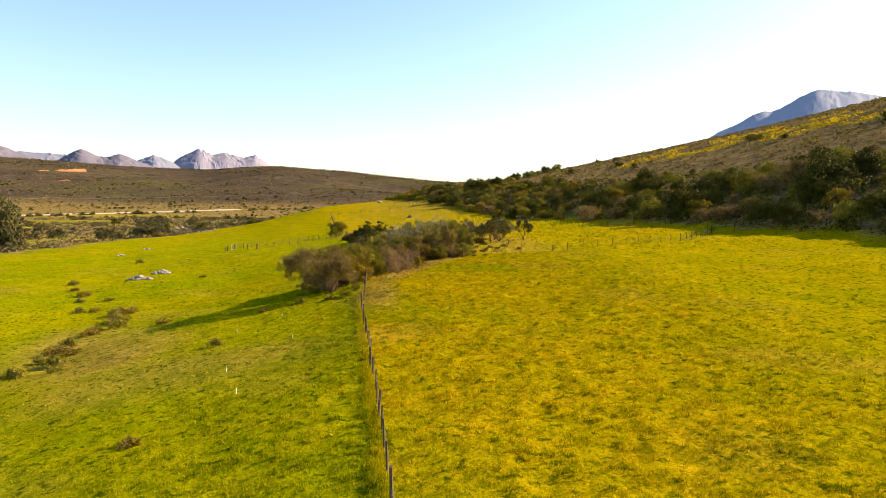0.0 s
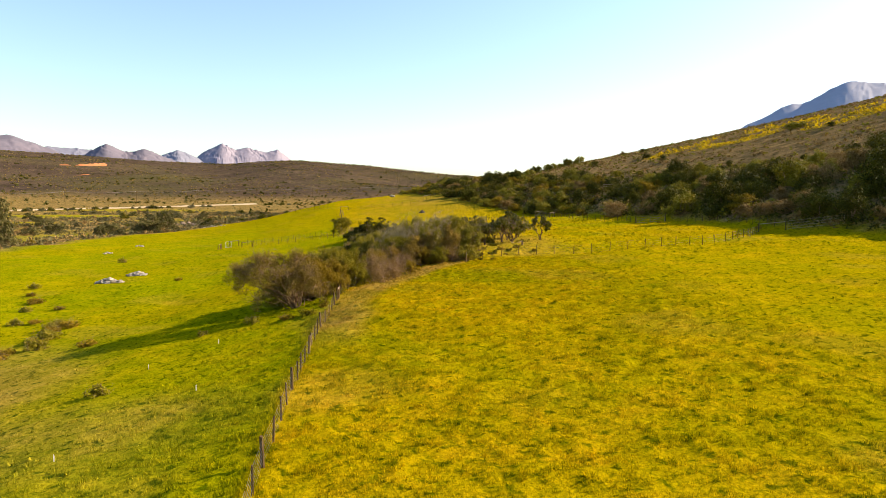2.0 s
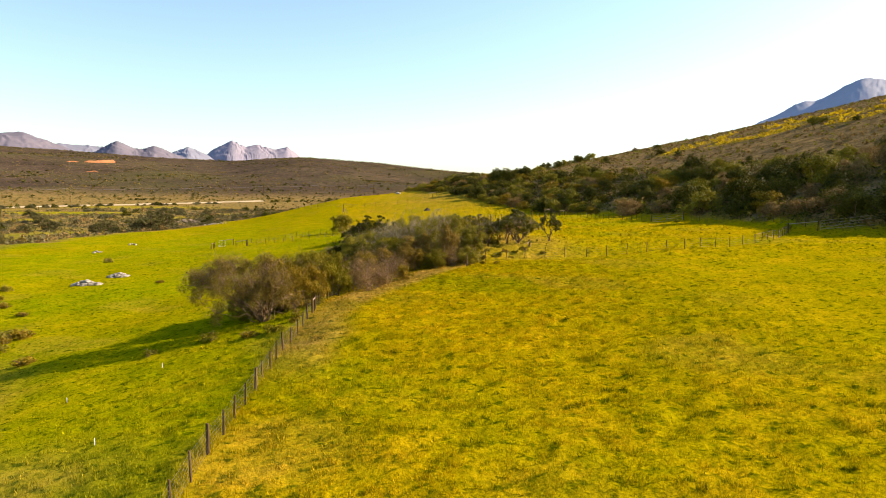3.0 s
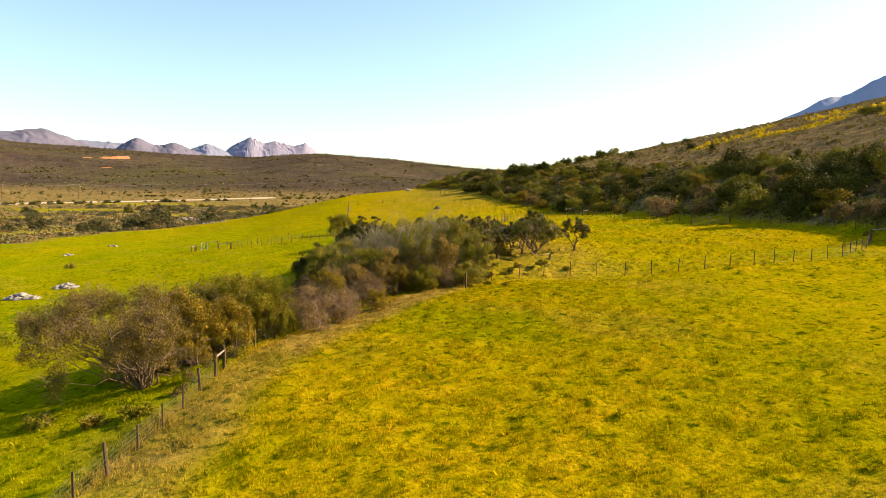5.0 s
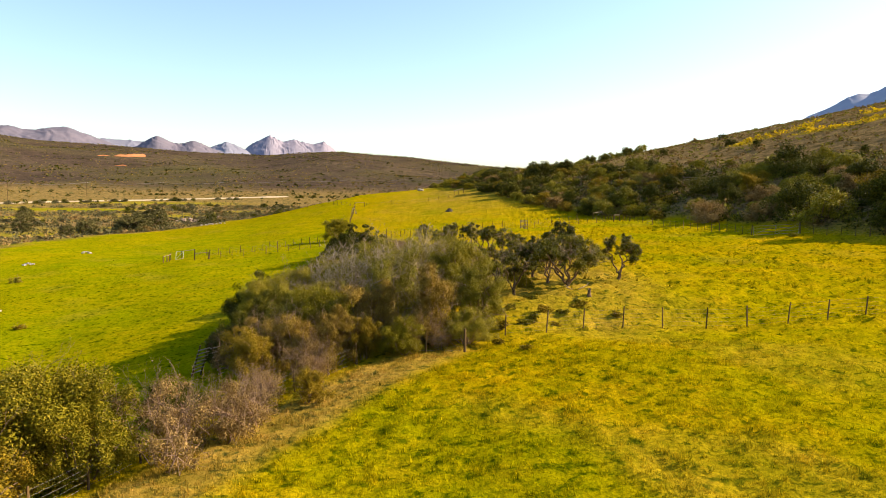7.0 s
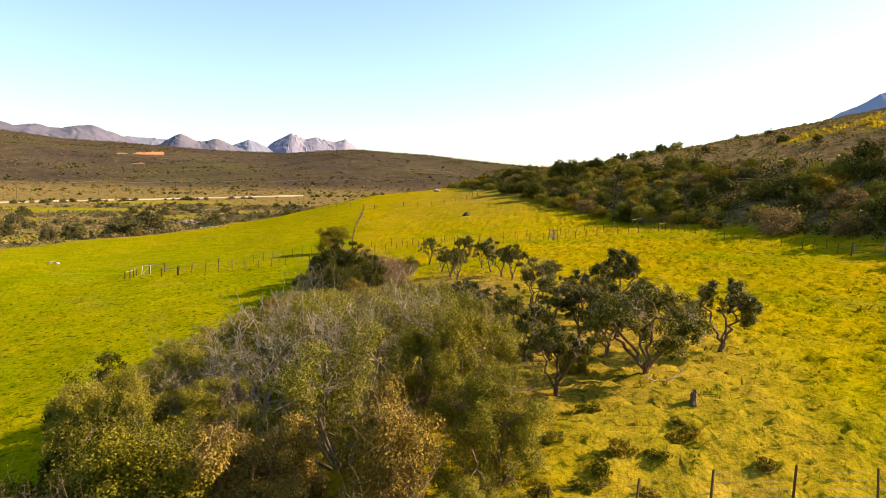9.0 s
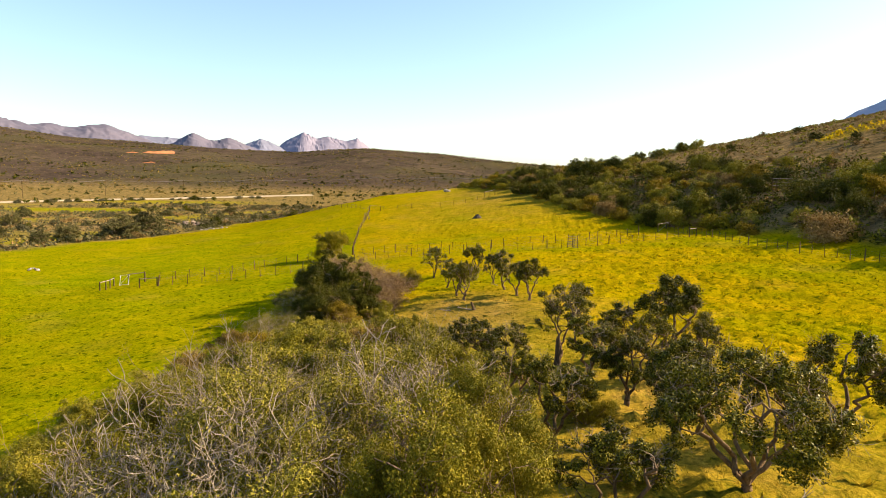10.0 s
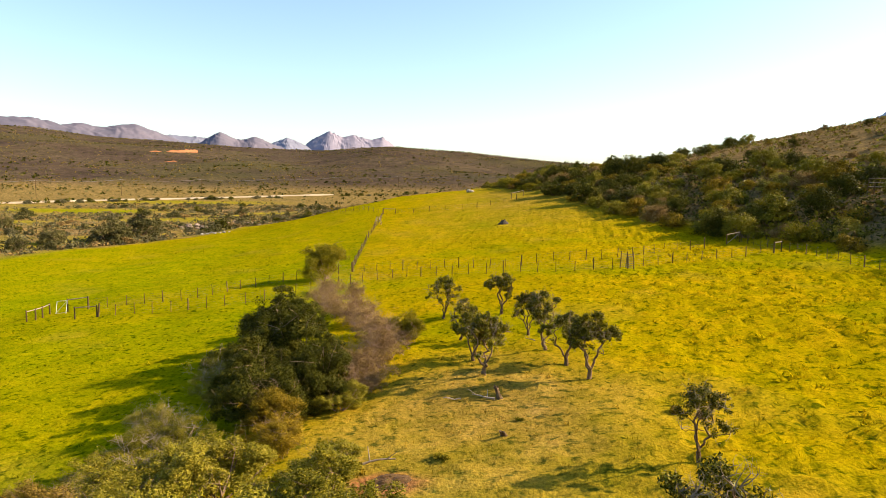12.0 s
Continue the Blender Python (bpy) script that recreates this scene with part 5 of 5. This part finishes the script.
fallen(-0.3, 137.3, 3.0, 1.1, 0.06, 1, 0.02)
fallen(-1.9, 137.4, 3.3, 0.9, 0.04, 2, 0.02)
fallen(-5.0, 129.6, 0.35, 1.9, 0.07, 3, 0.3, "bleached white dead branch with forked twigs")
fallen(10.9, 104.4, 0.3, 1.1, 0.04, 4, 0.5, "pale forked dead branch standing in the grass")
fallen(10.5, 104.3, 3.3, 0.9, 0.035, 5, 0.1)
fallen(1.1, 148, 2.0, 0.8, 0.04, 6, 0.02)


def mound(x, y, r, h, material, label, seed):
    bm = bmesh.new()
    bmesh.ops.create_grid(bm, x_segments=22, y_segments=22, size=r * 1.25)
    for v in bm.verts:
        d = math.hypot(v.co.x, v.co.y) / r
        lump = 1 + 0.6 * noise.noise(Vector((v.co.x * 2.5 / r, v.co.y * 2.5 / r, seed))) + 0.35 * noise.noise(Vector((v.co.x * 7 / r, v.co.y * 7 / r, seed)))
        gx, gy = x + v.co.x, y + v.co.y
        v.co.z = h * max(0, 1 - d * d) * lump - (0.12 if d > 0.98 else 0) + float(ground(gx, gy)) - float(ground(x, y))
    me = bpy.data.meshes.new("mound")
    bm.to_mesh(me)
    bm.free()
    me.materials.append(material)
    ob = tagged(new("earth_mound", me), label, "mound")
    ob.location = (x, y, float(ground(x, y)))


CLAY = grained("red brown clods", (0.05, 0.027, 0.008), (0.15, 0.082, 0.026), 9, 1.0, 0.08)
SOIL = grained("dark soil", (0.03, 0.025, 0.018), (0.10, 0.08, 0.05), 8, 0.95, 0.05)
mound(-3.1, 128.6, 0.85, 0.12, CLAY, "low heap of red brown earth clods", 2.0)
mound(-8.9, 240.2, 1.1, 0.8, SOIL, "dark earth mound in the upper pasture", 5.0)
for k, (x, y) in enumerate([(-9.9, 45.4), (-12.0, 37.4), (-9.97, 32.4), (-16.3, 54.2), (-13.76, 59.3)]):
    me = SLIM[k % 3].copy()
    me.materials[0] = PAINT
    ob = tagged(new("marker_peg", me), "short pale marker peg in the pasture", "peg", "marker pegs")
    ob.matrix_basis = Matrix.Translation((x, y, float(ground(x, y)))) @ Matrix.Diagonal((0.5, 0.5, 0.24, 1))


def earth_cut(points, high, seed, label="bare orange earth cut on the far hillside"):
    """A raw bank of earth: a ragged strip that stands steeply on the slope."""
    rng = np.random.RandomState(seed)
    spots = along(points, 3.0)
    rows = [[], [], []]
    for k, (x, y) in enumerate(spots):
        end = min(1.0, min(k, len(spots) - 1 - k) / 3 + 0.2)
        h = high * end * rng.uniform(0.55, 1.15)
        z = float(ground(x, y))
        rows[0].append((x + 1.5, y - 2.5, z - 2.5))
        rows[1].append((x, y, z + h))
        rows[2].append((x - 4, y + 7, z - 2.5))
    n = len(spots)
    i = (np.arange(2)[:, None] * n + np.arange(n - 1)[None]).ravel()
    me = raw_mesh("earth_cut", np.concatenate(rows), np.stack([i, i + 1, i + n + 1, i + n], 1), RED_EARTH)
    tagged(new("earth_cut", me), label, "earth bank")


RED_EARTH = grained("orange earth", (0.17, 0.062, 0.024), (0.40, 0.175, 0.075), 0.12, 0.95, 0.3)
earth_cut([(-534.9, 916), (-527, 931)], 2.0, 1)
earth_cut([(-524, 936), (-514, 956), (-505, 984)], 3.2, 2)
earth_cut([(-481, 862), (-470, 879)], 1.6, 3)


# ---- the road and the power line on the far plain ----
SAND = grained("pale road gravel", (0.30, 0.24, 0.15), (0.50, 0.42, 0.29), 0.4, 0.95, 0.05)
ROAD = [(-312, 300), (-300, 372), (-287, 416), (-281, 447), (-268, 489), (-245, 537), (-208, 598), (-182, 627)]


def build_road():
    spots = along(ROAD, 6)
    way = np.gradient(spots, axis=0)
    way /= np.linalg.norm(way, axis=1, keepdims=True)
    out = np.stack([way[:, 1], -way[:, 0]], 1)
    rows = []
    for off, up in ((-6.0, -0.9), (-4.2, 0.5), (0, 0.65), (4.2, 0.5), (6.0, -0.9)):
        p = spots + out * off
        rows.append(np.stack([p[:, 0], p[:, 1], ground(spots[:, 0], spots[:, 1]) + up], 1))
    n = len(spots)
    i = (np.arange(4)[:, None] * n + np.arange(n - 1)[None]).ravel()
    tagged(new("road", raw_mesh("road", np.concatenate(rows), np.stack([i, i + n, i + n + 1, i + 1], 1), SAND, True)), "pale gravel road across the plain", "road", kind="structure")


build_road()
LINE = along([(-345, 420), (-322, 470), (-300, 540), (-272, 580), (-232, 640), (-172, 695), (-90, 745), (10, 800)], 62)
poles = []
for k, (x, y) in enumerate(LINE):
    root = tagged(new("power_pole"), "wooden power pole with a cross arm", "power pole", "power poles")
    root.location = (x, y, float(ground(x, y)))
    beam("pole", (0, 0, -0.5), (0, 0, 11), 0.17, POST_WOOD, root, 8)
    beam("cross_arm", (-1.3, 0.5, 10.4), (1.3, -0.5, 10.4), 0.09, POST_WOOD, root, 6)
    for h in (-1.1, 0, 1.1):
        beam("insulator", (h, -h * 0.38, 10.5), (h, -h * 0.38, 10.9), 0.07, PAINT, root, 6)
    poles.append(np.array((x, y, float(ground(x, y)))))
for h in (-1.1, 0, 1.1):
    segs = []
    for a, b in zip(poles[:-1], poles[1:]):
        line = [a + (b - a) * u + (h, -h * 0.38, 10.9 - 5.2 * u * (1 - u)) for u in np.linspace(0, 1, 9)]
        segs += [(p, q, 0.05, 0.05) for p, q in zip(line[:-1], line[1:])]
    v, f = tube_arrays(segs, 3)
    tagged(new("power_cable", raw_mesh("cable", v, f, WIRE)), "sagging bare power cable between poles", "cable", "power cables")


shelve(*[ob for obs, _, _ in PATTERN.values() for ob in obs], *[ob for obs in FARS.values() for ob in obs], *OLIVE_FAR, *BROAD, DEAD, *BARE, *LOW, *HERB, *ORCH, *THIN, WIDE, spreading)


# ---- what nobody could count: heath on the hills, flowers, grass ----
def clusters(name, spots, size, leaves, leaf, material, seed, label, category, flat=0.6):
    """Small clumps of leaves on the ground, as one object."""
    rng = np.random.RandomState(seed)
    n = len(spots)
    z = ground(spots[:, 0], spots[:, 1])
    s = size * rng.uniform(0.5, 1.5, n) ** 1.3
    off = rng.normal(0, 1, (n, leaves, 3))
    off /= np.linalg.norm(off, axis=2, keepdims=True)
    off = off * rng.uniform(0.35, 1.0, (n, leaves, 1)) * (1, 1, flat) + (0, 0, flat * 0.6)
    places = (np.stack([spots[:, 0], spots[:, 1], z], 1)[:, None] + off * s[:, None, None]).reshape(-1, 3)
    v, f = leaf_arrays(rng, places, 1.0, None)
    scale = np.repeat(np.repeat(s * leaf, leaves), 4)[:, None]
    centre = np.repeat(places, 4, 0)
    v = centre + (v - centre) * scale
    tagged(new(name, raw_mesh(name, v, f, material)), label, category, kind="stuff")


rng = np.random.RandomState(31)
r, az = rng.uniform(480, 1480, 36000), np.radians(rng.uniform(-46, 10, 36000))
far = np.stack([r * np.sin(az), r * np.cos(az)], 1)
thick = waves(far[:, 0], far[:, 1], 120, 33) + 0.6 * waves(far[:, 0], far[:, 1], 34, 34)
far = far[(thick > rng.uniform(-1.6, 1.0, len(far))) & ((far[:, 0] < -60) | (far[:, 1] > 480)) & ~((np.hypot(far[:, 0], far[:, 1]) < 640) & (rng.uniform(0, 1, len(far)) < 0.8))]
pick = rng.uniform(0, 1, len(far))
clusters("heath_scrub", far[(pick < 0.30) & (waves(far[:, 0], far[:, 1], 60, 37) > 0.1)], 1.35, 9, 0.95, LEAF_DARK, 1, "dark bushes dotted over the far hills", "scrub")
clusters("heath_scrub", far[(pick >= 0.30) & (pick < 0.65)], 0.9, 6, 1.1, LEAF_STREAM, 2, "grey green heath on the far hills", "scrub")
clusters("heath_scrub", far[pick >= 0.65], 0.9, 6, 1.1, LEAF_DOME, 3, "brown heath on the far hills", "scrub")

y = rng.uniform(50, 420, 24000)
d = 8 + 215 * rng.uniform(0, 1, 24000) ** 0.9
side = np.stack([belt_foot(y) + d, y], 1)
bloom = land_cover(side[:, 0], side[:, 1])["flower"]
u = rng.uniform(0, 1, len(side))
clusters("flowering_heath", side[bloom > 0.2], 0.75, 10, 0.75, leaf_material("yellow blossom", (0.16, 0.12, 0.012), (0.60, 0.41, 0.006), (0.80, 0.58, 0.01), 0.7), 4, "yellow flowering heath along the hillside", "flowers")
rest = side[(bloom <= 0.2) & (waves(side[:, 0], side[:, 1], 16, 35) > -0.5 + 0.8 * (u - 0.5)) & (u < 0.67)]
pick = rng.uniform(0, 1, len(rest))
clusters("hillside_heath", rest[pick < 0.16], 0.5, 6, 1.05, LEAF_OLIVE, 5, "olive heath plants on the hillside", "scrub")
clusters("hillside_heath", rest[(pick >= 0.16) & (pick < 0.75)], 0.5, 6, 1.05, LEAF_BROWN, 6, "brown heath plants on the hillside", "scrub")
clusters("hillside_heath", rest[pick >= 0.75], 0.5, 6, 1.05, LEAF_GREY, 7, "grey heath plants on the hillside", "scrub")

y = rng.uniform(75, 335, 3400)
under = np.stack([belt_foot(y) + 5 + 36 * rng.uniform(0, 1, 3400) ** 1.2, y], 1)
pick = rng.uniform(0, 1, len(under))
clusters("hillside_undergrowth", under[pick < 0.62], 1.0, 22, 0.42, LEAF_DARK, 11, "dark undergrowth between the bushes of the hillside", "scrub", 0.8)
clusters("hillside_undergrowth", under[(pick >= 0.62) & (pick < 0.8)], 1.0, 22, 0.42, LEAF_OLIVE, 12, "olive undergrowth between the bushes of the hillside", "scrub", 0.8)
clusters("hillside_undergrowth", under[pick >= 0.8], 1.0, 22, 0.42, LEAF_BROWN, 13, "brown undergrowth between the bushes of the hillside", "scrub", 0.8)
y = rng.uniform(140, 480, 15000)
low = np.stack([low_edge(y) - 1 - 150 * rng.uniform(0, 1, 15000) ** 1.4, y], 1)
low = low[(valley_meadows(low[:, 0], low[:, 1]) < rng.uniform(0.1, 0.9, len(low))) & (waves(low[:, 0], low[:, 1], 40, 36) > rng.uniform(-0.9, 0.6, len(low)))]
pick = rng.uniform(0, 1, len(low))
clusters("stream_heath", low[pick < 0.5], 0.85, 9, 0.7, LEAF_SAGE, 8, "grey green low scrub beside the stream", "scrub")
clusters("stream_heath", low[pick >= 0.7], 0.8, 9, 0.7, LEAF_BROWN, 9, "brown low scrub beside the stream", "scrub")
clusters("stream_heath", low[(pick >= 0.5) & (pick < 0.7)], 0.9, 9, 0.7, LEAF_STREAM, 10, "olive low scrub beside the stream", "scrub")


def build_grass():
    """Short tufts of grass over the pasture, thicker in tussocks."""
    rng = np.random.RandomState(41)

    def near_path(x, y):
        return np.exp(-((np.maximum(0, np.abs(x - 3) - 12) / 24) ** 2)) * np.exp(-((np.maximum(0, y - 110) / 75) ** 2))

    n = 150000
    x, y = rng.uniform(-58, 54, n), rng.uniform(12, 262, n)
    keep = (rng.uniform(0, 1, n) < 0.15 + 0.85 * near_path(x, y)) & (x < belt_foot(y) + 2)
    x, y = x[keep], y[keep]
    # thicker close to the camera's way
    n = 190000
    u = rng.uniform(0, 1, n)
    x, y = np.r_[x, 4 + 15 * (u - 0.5) * (1.6 + rng.uniform(0, 1, n))], np.r_[y, rng.uniform(14, 92, n)]
    lump = np.array([noise.noise(Vector((a * 0.9, b * 0.9, 3.0))) + 0.6 * noise.noise(Vector((a * 2.3, b * 2.3, 8.0))) for a, b in zip(x, y)])
    keep = lump > rng.uniform(-1.1, 0.75, len(x))
    x, y, lump = x[keep], y[keep], lump[keep]
    # long grass under the fences and along the edge of the thicket
    side = [along(line, step) for line, step in zip((FENCE_1[:-1], [(-7.3, 70), (-4.4, 78.6), (-1.4, 85.2), (4.2, 93.5), (12.3, 95.2), (22.2, 95.5), (30, 97.8)]), (0.022, 0.05))]
    high_side = np.r_[np.ones(len(side[0])), np.full(len(side[1]), 0.4)]
    side = np.concatenate(side)
    side = side + rng.normal(0, 0.17, side.shape) - (0.30, 0)
    extra, side_at = len(side), side
    x, y, lump = np.r_[x, side[:, 0]], np.r_[y, side[:, 1]], np.r_[lump, np.full(extra, 0.2)]
    n = len(x)
    z = ground(x, y) + 0.0
    for i in range(n):
        z[i] += turf(x[i], y[i])
    base = np.stack([x, y, z], 1)
    tall = (0.055 + 0.075 * np.clip(lump + 0.35, 0, 1) + 0.05 * np.clip(lump - 0.45, 0, 1)) * rng.uniform(0.6, 1.5, n)
    lush = np.array([noise.noise(Vector((a * 0.9, b * 0.9, 21.0))) for a, b in side_at])
    tall[-extra:] = (rng.uniform(0.08, 0.22, extra) + 0.42 * np.clip(lush + 0.1, 0, 0.7)) * high_side
    verts = []
    for k in range(3):
        a = rng.uniform(0, 6.283, n)
        side = np.stack([np.cos(a), np.sin(a), 0 * a], 1)
        lean = rng.normal(0, 0.45, (n, 2))
        foot = base + np.c_[rng.normal(0, 0.05, (n, 2)), np.full(n, -0.03)]
        w = (0.010 + 0.045 * np.minimum(tall, 0.12))[:, None]
        verts.append(np.stack([foot - side * w, foot + side * w, foot + np.c_[lean * tall[:, None], tall * 1.1 + 0.03]], 1))
    verts = [np.stack(verts, 1).reshape(-1, 3)]
    # tussocks: fans of longer blades round one middle, standing over the turf
    n = 62000
    x, y = rng.uniform(-112, 56, n), rng.uniform(12, 300, n)
    keep = (rng.uniform(0, 1, n) < 0.42 + 0.58 * near_path(x, y)) & (x < belt_foot(y) + 1) & (x > low_edge(y)) & (waves(x, y, 6.5, 51) > rng.uniform(-1.3, 0.9, n))
    x, y = x[keep], y[keep]
    n = len(x)
    z = ground(x, y) + np.array([turf(a, b) if -60 < a < 70 and b < 260 else 0.0 for a, b in zip(x, y)])
    size = rng.uniform(0.55, 1.0, n) ** 1.5 * (1 + 0.35 * rng.normal(0, 1, n).clip(-1, 2))
    size *= 1 + 0.9 * np.clip((y - 90) / 14, 0, 1) * np.clip((x - 5) / 9, 0, 1)
    for k in range(8):
        a = rng.uniform(0, 6.283, n)
        out = np.stack([np.cos(a), np.sin(a), 0 * a], 1)
        side = np.stack([-np.sin(a), np.cos(a), 0 * a], 1)
        foot = np.stack([x, y, z - 0.04], 1) + out * (size * rng.uniform(0.02, 0.16, n))[:, None]
        tip = foot + out * (size * rng.uniform(0.03, 0.16, n))[:, None] + np.c_[np.zeros((n, 2)), size * rng.uniform(0.07, 0.15, n)]
        w = (size * rng.uniform(0.025, 0.05, n))[:, None]
        verts.append(np.stack([foot - side * w, foot + side * w, tip], 1).reshape(-1, 3))
    v = np.concatenate(verts)
    me = raw_mesh("grass", v, np.arange(len(v)).reshape(-1, 3), GRASS)
    with_cover(me, v[:, 0].astype(float), v[:, 1].astype(float))
    tagged(new("grass", me), "short yellow green pasture grass in tufts", "grass", kind="stuff")


build_grass()
